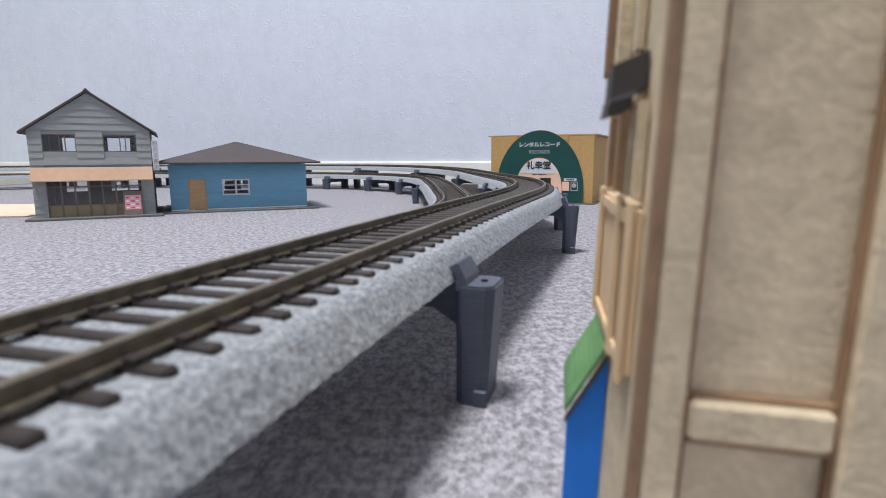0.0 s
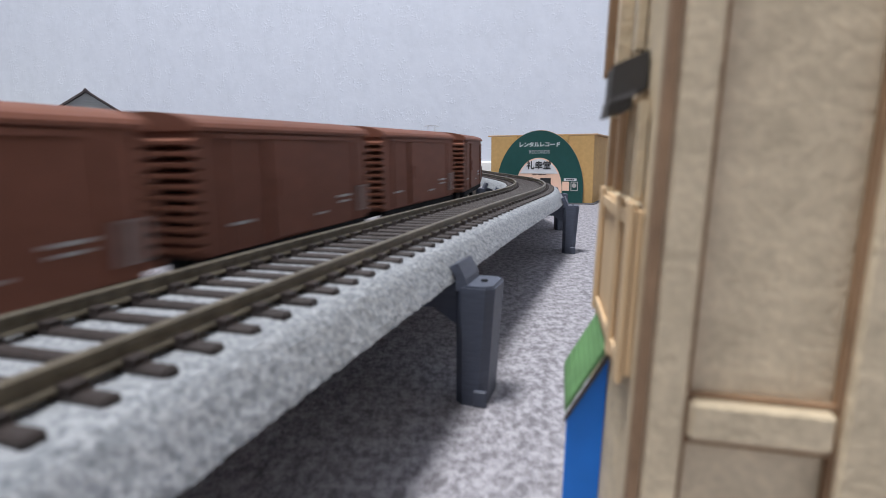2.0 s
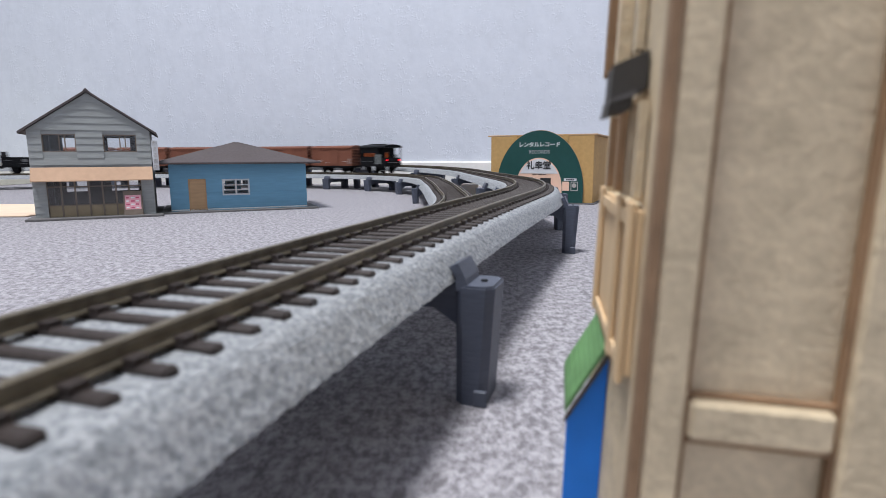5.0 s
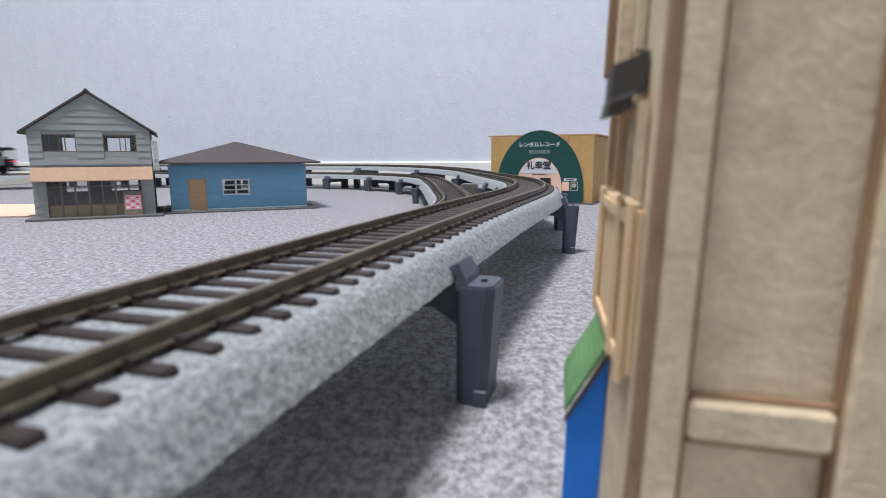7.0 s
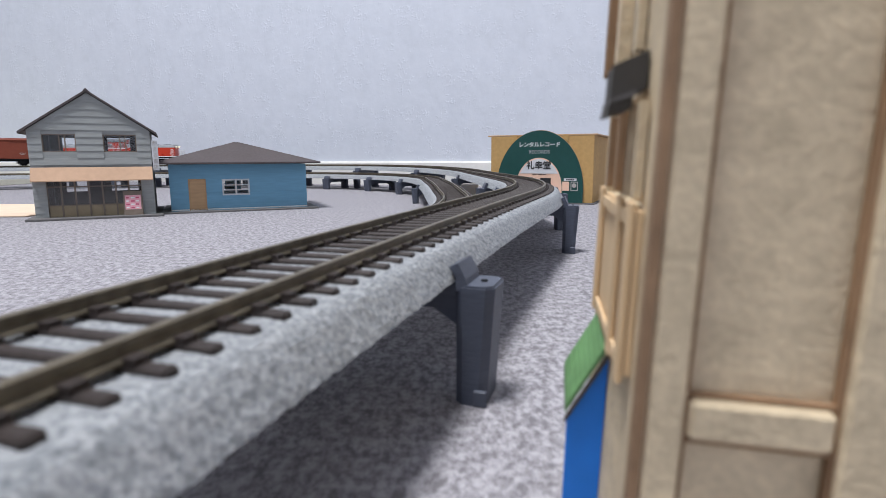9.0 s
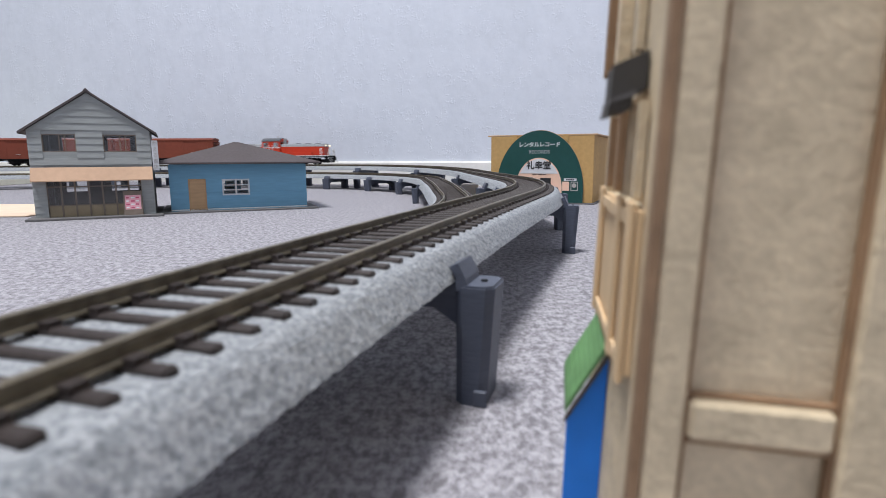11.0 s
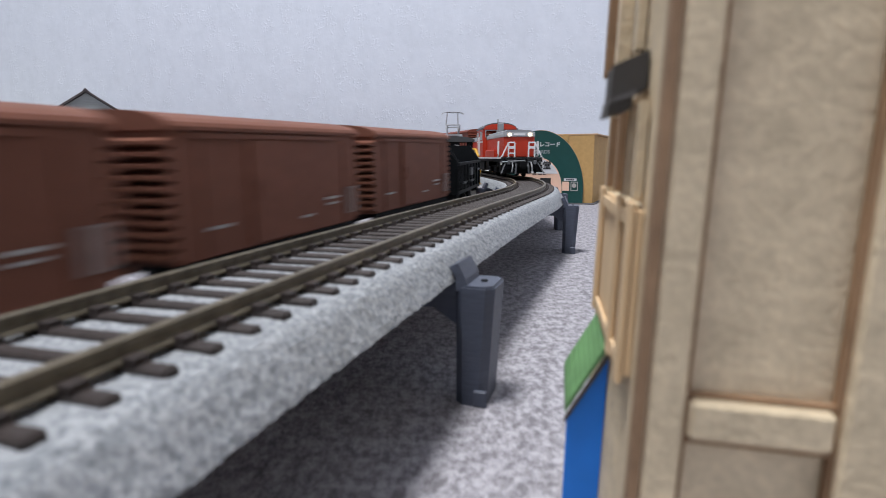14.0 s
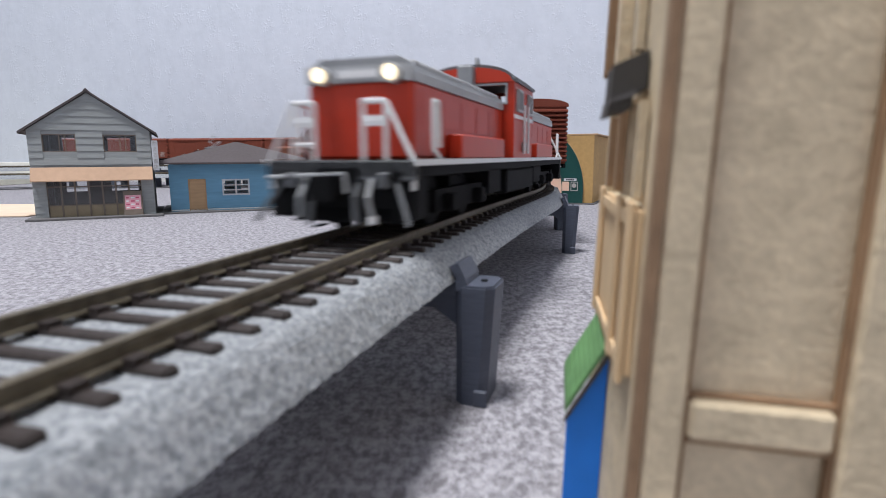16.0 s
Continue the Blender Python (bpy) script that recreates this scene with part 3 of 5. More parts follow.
# ---- the blue cottage ----
def cottage(m):
    W, H, D, t = 0.1228, 0.0440, 0.075, 0.0015
    h = thing("blue_cottage", "light blue clapboard cottage with brown hipped roof", "house", m=m)
    win, door = (0.0446, 0.0692, 0.0150, 0.0302), (0.0165, 0.0296, 0.0018, 0.0298)
    fr = part("front_wall", panel(W, H, t, [win, door]), "siding_blue", h)
    clapboards(fr, W, 0.0178, [win, (door[0], door[1], 0, 0.05)], 0.0040, "siding_blue", 0.0008)
    bk = part("back_wall", panel(W, H, t, [(0.030, 0.050, 0.016, 0.0285), (0.066, 0.090, 0.016, 0.0285)]), "siding_blue", h)
    bk.matrix_basis = pose(0, D - t, 0)
    for x in (0.0, W - t):
        holes = [(0.022, 0.030, 0.012, 0.030), (0.034, 0.042, 0.012, 0.030)]
        sw = part("side_wall", panel(D - 2 * t, H, t, holes), "siding_blue", h)
        sw.matrix_basis = pose(x + t, t, 0, 0, 0, 90)
    part("skirting", boxes((0, W, -0.0006, 0.0, 0.0016, 0.0030)), "white", h, "white strip at the foot of the wall")
    dr = part("door", box(door[0], door[1], -0.0006, 0.0008, door[2], door[3], 0.0002), "wood_tan", h, "plain tan wooden door")
    part("door_frame", boxes((door[0] - 0.001, door[0], -0.0008, 0.0, door[2], door[3] + 0.001), (door[1], door[1] + 0.001, -0.0008, 0.0, door[2], door[3] + 0.001), (door[0], door[1], -0.0008, 0.0, door[3], door[3] + 0.001)), "wood_tan", h)
    mid = (win[0] + win[1]) / 2
    window_bars(h, win[0], mid + 0.0006, win[2], win[3], -0.0006, [], [win[2] + 0.005, win[2] + 0.0096], 0.0014, "pale_trim")
    window_bars(h, mid - 0.0006, win[1], win[2], win[3], -0.0004, [], [win[2] + 0.005, win[2] + 0.0096], 0.0014, "pale_trim")
    part("window_glass", boxes((win[0], win[1], 0.0008, 0.0009, win[2], win[3])), CLEAR, h)
    o, z0, z1 = 0.0125, H + 0.0004, 0.0655
    bm = bmesh.new()
    base = [(-o, -o), (W + o, -o), (W + o, D + o), (-o, D + o)]
    lo = [bm.verts.new((x, y, z0)) for x, y in base]
    hi = [bm.verts.new((x, y, z0 + 0.0016)) for x, y in base]
    rd = [bm.verts.new((W / 2 - 0.002, D / 2, z1)), bm.verts.new((W / 2 + 0.002, D / 2, z1))]
    bm.faces.new(lo[::-1])
    for k in range(4):
        bm.faces.new((lo[k], lo[(k + 1) % 4], hi[(k + 1) % 4], hi[k]))
    bm.faces.new((hi[0], hi[1], rd[1], rd[0]))
    bm.faces.new((hi[1], hi[2], rd[1]))
    bm.faces.new((hi[2], hi[3], rd[0], rd[1]))
    bm.faces.new((hi[3], hi[0], rd[0]))
    part("roof", bm, "roof_grey", h, "grey-brown hipped roof")
    part("base", box(-0.008, W + 0.010, -0.010, D + 0.006, 0, 0.0016, 0.0003), "slab", h)


cottage(pose(-0.2490, 0.5168, 0, 0, 0, 23.2))


# ---- the record shop ----
def record_shop(m):
    """Front along x with its right-hand corner at W; origin at the left front corner on the floor."""
    W, H, D = 0.1125, 0.0715, 0.110
    s = thing("record_shop", "tan box shop with a dark green record-shaped front", "shop", m=m)
    part("wall", box(0, W, 0.0, D, 0.0012, H, 0.0004), "shop_tan", s, "tan cardboard walls")
    part("roof", box(-0.004, W + 0.003, -0.0002, D + 0.003, H, H + 0.0016, 0.0003), "wood_tan", s)
    for x in (0.0240, 0.0800):
        part("roof_bracket", boxes((x, x + 0.0060, -0.0016, -0.0003, H - 0.0060, H + 0.0012)), "shop_tan", s)
    part("base", boxes((-0.003, W + 0.003, -0.006, D + 0.003, 0, 0.0012)), "slab", s)
    cx, cz, r, tall = 0.0556, 0.0160, 0.0473, 1.295

    def arch(radius, z0, y0, y1):
        pts = [(cx - radius, z0), (cx + radius, z0)]
        pts += [(cx + radius * math.cos(math.pi * k / 48), cz + radius * tall * math.sin(math.pi * k / 48)) for k in range(49)]
        return prism(pts, "y", y0, y1)
    part("record_front", arch(r, 0.0014, -0.0040, -0.0018), "shop_green", s, "dark green round-topped front panel")
    part("record_rim", arch(r + 0.0003, 0.0014, -0.0018, -0.0003), "wood_tan", s, "raw tan card edge")
    lr, ly = 0.0252, -0.0044
    lab = part("record_label", arch(lr, 0.0014, ly, -0.0040), "shop_pink", s, "pink round label with black lettering")
    # white cap of the label
    a0 = math.asin((0.0325 - cz) / (lr * tall))
    pts = [(cx + 0.0242 * math.cos(a0 + (math.pi - 2 * a0) * k / 30), cz + 0.0242 * tall * math.sin(a0 + (math.pi - 2 * a0) * k / 30)) for k in range(31)]
    part("label_cap", prism(pts, "y", ly - 0.0003, ly), "sign_white", lab)
    for x0, x1, z1 in ((0.0425, 0.0490, 0.0278), (0.0575, 0.0690, 0.0272)):
        part("doorway", boxes((x0, x1, ly - 0.0004, ly - 0.0001, 0.0016, z1)), "ink", lab)
    for k, w in enumerate((0.0024, 0.0016, 0.0024, 0.0016, 0.0030)):
        x = cx - 0.0068 + k * 0.0029
        part("small_print", boxes((x, x + w, ly - 0.0003, ly, 0.0306, 0.0315)), "ink", lab)
    lettering("sign_text", "レンタルレコード", 0.0057, pose(cx, -0.0041, 0.0622, 90), "white", s, 0.00012)
    lettering("sign_text", "RECORDS", 0.0052, pose(cx, -0.0041, 0.0546, 90), "grey_light", s)
    lettering("sign_text", "礼幸堂", 0.0090, pose(cx, ly - 0.0004, 0.0400, 90), "ink", s, 0.00022)
    part("notice", boxes((0.0830, 0.0962, -0.0044, -0.0041, 0.0243, 0.0270)), "sign_white", s)
    for k in range(4):
        part("notice_print", boxes((0.0852 + k * 0.0023, 0.0868 + k * 0.0023, -0.0046, -0.0043, 0.0250, 0.0263)), "ink", s)
    part("notice", boxes((0.0814, 0.0886, -0.0044, -0.0041, 0.0140, 0.0236)), "shop_pink", s)
    fr = part("poster_frame", panel(0.0076, 0.0096, 0.0003, [(0.0008, 0.0068, 0.0008, 0.0088)]), "mark", s)
    fr.matrix_basis = pose(0.0902, -0.0044, 0.0140)
    part("poster_print", disc(0.0038, -0.0002, 0.0056, 0.0024, 0.0003, "y", 16), "mark", fr)


record_shop(pose(0.1565 - 0.1125 * math.cos(radians(24)), 0.5935 + 0.1125 * math.sin(radians(24)), 0, 0, 0, -24))


# ---- the unpainted wooden building close by ----
def wooden_building(m):
    """Its street front runs along +y from the corner at the origin, its gable end along +x; origin at the corner on the floor."""
    b = thing("wooden_building", "unpainted laser-cut wooden shop building in tan board", "building", m=m)
    H, WX, LY = 0.115, 0.055, 0.040
    part("gable_end", boxes((0.0, WX, 0.0, 0.0016, 0, H)), "mdf", b, "mottled tan board end wall")
    for x0, x1 in ((0.0004, 0.0033), (0.0149, 0.0210), (0.036, 0.040)):
        part("pilaster", box(x0, x1, -0.0019, -0.0001, 0, H, 0.0003), "mdf", b)
    for x in (0.0033, 0.0145, 0.0210):
        part("scorched_edge", boxes((x, x + 0.0004, -0.0011, -0.0001, 0, H)), "mdf_scorch", b)
    for x0, x1 in ((0.0037, 0.0145), (0.0214, 0.036)):
        part("cross_rail", box(x0, x1, -0.0017, -0.0001, 0.0274, 0.0308, 0.0004), "mdf", b)
        part("scorched_edge", boxes((x0, x1, -0.0009, -0.0001, 0.0269, 0.0273)), "mdf_scorch", b)
        part("scorched_edge", boxes((x0, x1, -0.0009, -0.0001, 0.0309, 0.0312)), "mdf_scorch", b)
    part("corner_edge", boxes((-0.0005, 0.0003, -0.0019, 0.0000, 0, H)), "mdf_scorch", b, "scorched laser-cut corner edge")
    wins = [(0.006, 0.036, 0.0450, 0.0560)]
    side = part("street_front", panel(LY, H, 0.0016, wins), "mdf", b)
    side.matrix_basis = pose(0.0016, 0.0017, 0, 0, 0, 90)
    # railing box before the upper window, in two leaves with posts
    bay = part("window_bay", boxes((-0.0007, -0.0001, 0.0045, 0.0330, 0.0300, 0.0452)), "mdf_light", b, "pale wooden railing box")
    for y in (0.0045, 0.0120, 0.0308):
        part("rail_post", box(-0.0014, -0.0008, y, y + 0.0022, 0.0292, 0.0460, 0.0001), "mdf_light", bay)
    for z in (0.0298, 0.0436):
        part("rail_bar", box(-0.0012, -0.0008, 0.0068, 0.0304, z, z + 0.0014, 0.0001), "mdf_light", bay)
    for k, y in enumerate((0.0060, 0.0110, 0.0200, 0.0290)):
        part("window_bar", boxes((-0.0010, -0.0002, y, y + 0.0014, 0.0461, 0.0548)), "mdf" if k < 2 else "mdf_scorch", b)
    hood = part("window_hood", prism([(-0.0002, 0.0595), (-0.0033, 0.0581), (-0.0034, 0.0550), (-0.0002, 0.0561)], "y", 0.0085, 0.0135), "hood_dark", b, "dark little roof over the window")
    part("hood_lip", prism([(-0.0035, 0.0546), (-0.0014, 0.0554), (-0.0014, 0.0543), (-0.0037, 0.0535)], "y", 0.0080, 0.0140), "hood_dark", hood)
    part("hood_edge", prism([(-0.0035, 0.0550), (-0.0012, 0.0559), (-0.0012, 0.0555), (-0.0035, 0.0546)], "y", 0.0078, 0.0142), "slab", hood, "grey card edge")
    for x, y in ((-0.0010, 0.0120), (-0.0016, 0.0220), (-0.0020, 0.0310)):
        part("upper_post", boxes((x, -0.0002, y, y + 0.0030, 0.0602, H)), "mdf_scorch" if y > 0.03 else "mdf", b)
    # lean-to: a green sloping roof whose near end is closed by a blue sheet
    roof = part("lean_to_roof", prism([(-0.0001, 0.0310), (-0.0047, 0.0221), (-0.0048, 0.0211), (-0.0001, 0.0300)], "y", 0.0195, 0.0290), "awning_green", b, "green sloping lean-to roof")
    for v in roof.data.vertices:
        if v.co.y < 0.02:
            v.co.z -= 0.0022
    part("roof_edge", prism([(-0.0001, 0.0276), (-0.0048, 0.0186), (-0.0048, 0.0178), (-0.0001, 0.0266)], "y", 0.0190, 0.0194), "hood_dark", roof, "dark worn edge with chipped paint")
    for k in range(8):
        x = -0.0004 - k * 0.0005
        rod_bm = rods(0.00012, [(x, 0.0196, 0.0288 + (x + 0.0001) * 1.93), (x, 0.0288, 0.0310 + (x + 0.0001) * 1.93)], n=5)
        part("roof_seam", rod_bm, "awning_green", roof)
    part("tarp", prism([(-0.0001, 0.0264), (-0.0045, 0.0180), (-0.0043, 0.0), (-0.0001, 0.0)], "y", 0.0200, 0.0206), "tarp_blue", b, "bright blue sheet closing the lean-to")
    part("back", boxes((WX, WX + 0.0016, 0, LY, 0, H), (0.0016, WX, LY + 0.0002, LY + 0.0018, 0, H)), "mdf", b)


wooden_building(pose(0.0153, 0.0450, 0, 0, 2.0, -10.4))


# ---- boards lying on the carpet far back ----
def flat_board(name, m, w, d, h, material, label):
    ob = mesh_ob(name, box(0, w, 0, d, 0, h, 0.001), material)
    ob.matrix_world = m
    tagged(ob, label, "board")


flat_board("peach_sheet", pose(-0.70, 0.468, 0.0, 0, 0, 3), 0.34, 0.125, 0.002, "peach_board", "pale peach board lying flat on the carpet")
white = mesh_ob("white_block", box(-0.012, 0.012, -0.010, 0.010, 0, 0.0145, 0.0006), "white")
white.matrix_world = pose(0.0325, 0.745, 0, 0, 0, 10)
tagged(white, "small white block standing on the carpet beneath the outer track", "block")
flat_board("cream_step", pose(-1.45, 1.02, 0.0, 0, 0, 4), 0.62, 0.30, 0.012, "cream_board", "pale cream board lying under the far track")


# ---- rolling stock: x forward, origin on the rail's top in the vehicle's middle ----
def wheelset(parent, x, r=0.0058):
    for side in (-1, 1):
        part("wheel", disc(x, side * 0.0078, r, r, 0.0022, "y", 18), "black_matt", parent)


def bogie(parent, x, half=0.011):
    b = part("bogie", boxes((x - half - 0.007, x + half + 0.007, -0.0125, -0.0105, 0.0035, 0.0085), (x - half - 0.007, x + half + 0.007, 0.0105, 0.0125, 0.0035, 0.0085), (x - 0.004, x + 0.004, -0.0105, 0.0105, 0.006, 0.011)), "black_matt", parent)
    for dx in (-half, half):
        for side in (-1, 1):
            part("wheel", disc(x + dx, side * 0.0078, 0.0056, 0.0056, 0.0022, "y", 16), "black_matt", b)
        for side in (-1, 1):
            part("axle_box", box(x + dx - 0.0022, x + dx + 0.0022, side * 0.0138 - 0.0013, side * 0.0138 + 0.0013, 0.0035, 0.0075, 0.0004), "black_matt", b)


def coupler(parent, x, sign):
    bm = boxes((min(x, x + sign * 0.006), max(x, x + sign * 0.006), -0.0014, 0.0014, 0.0085, 0.0115))
    cube(bm, min(x + sign * 0.0040, x + sign * 0.0068), max(x + sign * 0.0040, x + sign * 0.0068), -0.0022, 0.0022, 0.0078, 0.0122)
    part("coupler", bm, "black_matt", parent)


def boxcar(label, group, L, W, H, paint, ribs, four_wheel, floor_z=0.0115, rise=0.0035):
    c = thing("boxcar", label, "freight wagon", group)
    wall = H - rise
    body = part("body", box(-L / 2, L / 2, -W / 2, W / 2, floor_z, wall, 0.0003), paint, c, "dull red-brown wagon body")
    pts = [(W / 2 + 0.0010, wall - 0.0006)] + [((W / 2 + 0.0010) * math.cos(math.pi * k / 12), wall + 0.0002 + rise * math.sin(math.pi * k / 12)) for k in range(13)] + [(-W / 2 - 0.0010, wall - 0.0006)]
    part("roof", prism(pts, "x", -L / 2 - 0.0010, L / 2 + 0.0010), paint, c, "curved brown wagon roof")
    for side in (-1, 1):
        y0, y1 = sorted((side * (W / 2), side * (W / 2 + 0.0009)))
        dw = L * 0.20
        door = part("sliding_door", box(-dw, dw * 0.15 if four_wheel else dw, y0 + (0.0001 if side > 0 else 0), y1, floor_z + 0.0008, wall - 0.0022, 0.0002), paint, c)
        part("door_handle", boxes((-dw + 0.002, -dw + 0.0035, *sorted((side * (W / 2 + 0.0008), side * (W / 2 + 0.0013))), floor_z + 0.011, floor_z + 0.016)), "mark" if not four_wheel else paint, door)
        part("door_rail", boxes((-L * 0.44, L * 0.34, *sorted((side * (W / 2 + 0.0002), side * (W / 2 + 0.0012))), wall - 0.0022, wall - 0.0012)), paint, c)
        part("sill", boxes((-L / 2, L / 2, *sorted((side * (W / 2 - 0.0012), side * (W / 2 + 0.0002))), floor_z - 0.0022, floor_z)), "black_matt", c)
        # upright ribs and stencilled marks
        for k in range(5 if four_wheel else 9):
            x = -L / 2 + L * (k + 0.5) / (5 if four_wheel else 9)
            if abs(x) > dw + 0.002:
                part("side_rib", boxes((x - 0.0004, x + 0.0004, *sorted((side * W / 2, side * (W / 2 + 0.0004))), floor_z + 0.0005, wall - 0.0026)), paint, c)
        for x, z, w, h in ((0.30, 0.30, 0.008, 0.0007), (0.30, 0.24, 0.006, 0.0006), (-0.34, 0.22, 0.007, 0.0007), (0.12, 0.16, 0.005, 0.0006)):
            zz = floor_z + (wall - floor_z) * z
            part("stencil_bar", boxes((x * L - w / 2, x * L + w / 2, *sorted((side * (W / 2 + 0.0001), side * (W / 2 + 0.0005))), zz, zz + h)), "mark", c)
        hx = -side * L * 0.455
        tag = part("card_holder", boxes((hx - 0.0032, hx + 0.0032, *sorted((side * (W / 2 + 0.0002), side * (W / 2 + 0.0009))), floor_z + 0.0030, floor_z + 0.0112)), "holder", c, "pale grey card holder")
        for dx in (-0.0012, 0.0016):
            part("card_bar", boxes((hx + dx - 0.0004, hx + dx + 0.0004, *sorted((side * (W / 2 + 0.0009), side * (W / 2 + 0.0011))), floor_z + 0.0034, floor_z + 0.0108)), "boxcar", tag)
    # corrugated ends
    for end in (-1, 1):
        for k in range(ribs):
            z = floor_z + 0.002 + (wall - floor_z - 0.005) * k / (ribs - 1)
            x = end * (L / 2 + 0.0002)
            part("end_rib", prism([(x, z - 0.0010), (x + end * 0.0026, z - 0.0004), (x + end * 0.0026, z + 0.0003), (x, z + 0.0011)], "y", -W / 2 - 0.0003, W / 2 + 0.0003), paint, c)
        coupler(c, end * L / 2, end)
    if four_wheel:
        for x in (-L * 0.26, L * 0.26):
            wheelset(c, x)
            for side in (-1, 1):
                part("axle_guard", prism([(x - 0.006, 0.0105), (x + 0.006, 0.0105), (x + 0.0022, 0.0045), (x - 0.0022, 0.0045)], "y", *sorted((side * 0.0110, side * 0.0125))), "black_matt", c)
    else:
        for x in (-L * 0.34, L * 0.34):
            bogie(c, x)
    part("underframe", boxes((-L / 2 + 0.004, L / 2 - 0.004, -0.006, 0.006, 0.0075, floor_z)), "black_matt", c)
    return c


def gondola():
    L, W = 0.0705, 0.032
    c = thing("gondola_wagon", "black open wagon with peaked ends, low sides", "freight wagon")
    part("floor", boxes((-L / 2, L / 2, -W / 2, W / 2, 0.0105, 0.0125)), "black", c)
    for side in (-1, 1):
        s = part("side", boxes((-L / 2, L / 2, *sorted((side * (W / 2 - 0.0012), side * W / 2)), 0.0125, 0.0255)), "black", c)
        part("top_rail", boxes((-L / 2, L / 2, *sorted((side * (W / 2 - 0.0012), side * (W / 2 + 0.0006))), 0.0255, 0.0266)), "black", c)
        for k in range(7):
            x = -L / 2 + L * (k + 0.5) / 7
            part("stake", boxes((x - 0.0007, x + 0.0007, *sorted((side * (W / 2), side * (W / 2 + 0.0010))), 0.0125, 0.0252)), "black", s)
        for x, z, w, h in ((0.0, 0.019, 0.007, 0.0042), (-0.02, 0.0155, 0.009, 0.001), (0.002, 0.0155, 0.008, 0.001), (0.024, 0.021, 0.006, 0.001)):
            part("stencil_bar", boxes((x - w / 2, x + w / 2, *sorted((side * (W / 2 + 0.0001), side * (W / 2 + 0.0012))), z, z + h)), "grey", c)
    for end in (-1, 1):
        part("peaked_end", prism([(-W / 2, 0.0125), (W / 2, 0.0125), (W / 2, 0.0268), (W / 2 - 0.006, 0.0355), (-W / 2 + 0.006, 0.0355), (-W / 2, 0.0268)], "x", *sorted((end * (L / 2 - 0.0014), end * L / 2))), "black", c)
        coupler(c, end * L / 2, end)
    for x in (-0.0185, 0.0185):
        wheelset(c, x)
        for side in (-1, 1):
            part("axle_guard", prism([(x - 0.006, 0.0105), (x + 0.006, 0.0105), (x + 0.0022, 0.0045), (x - 0.0022, 0.0045)], "y", *sorted((side * 0.0110, side * 0.0125))), "black_matt", c)
    return c


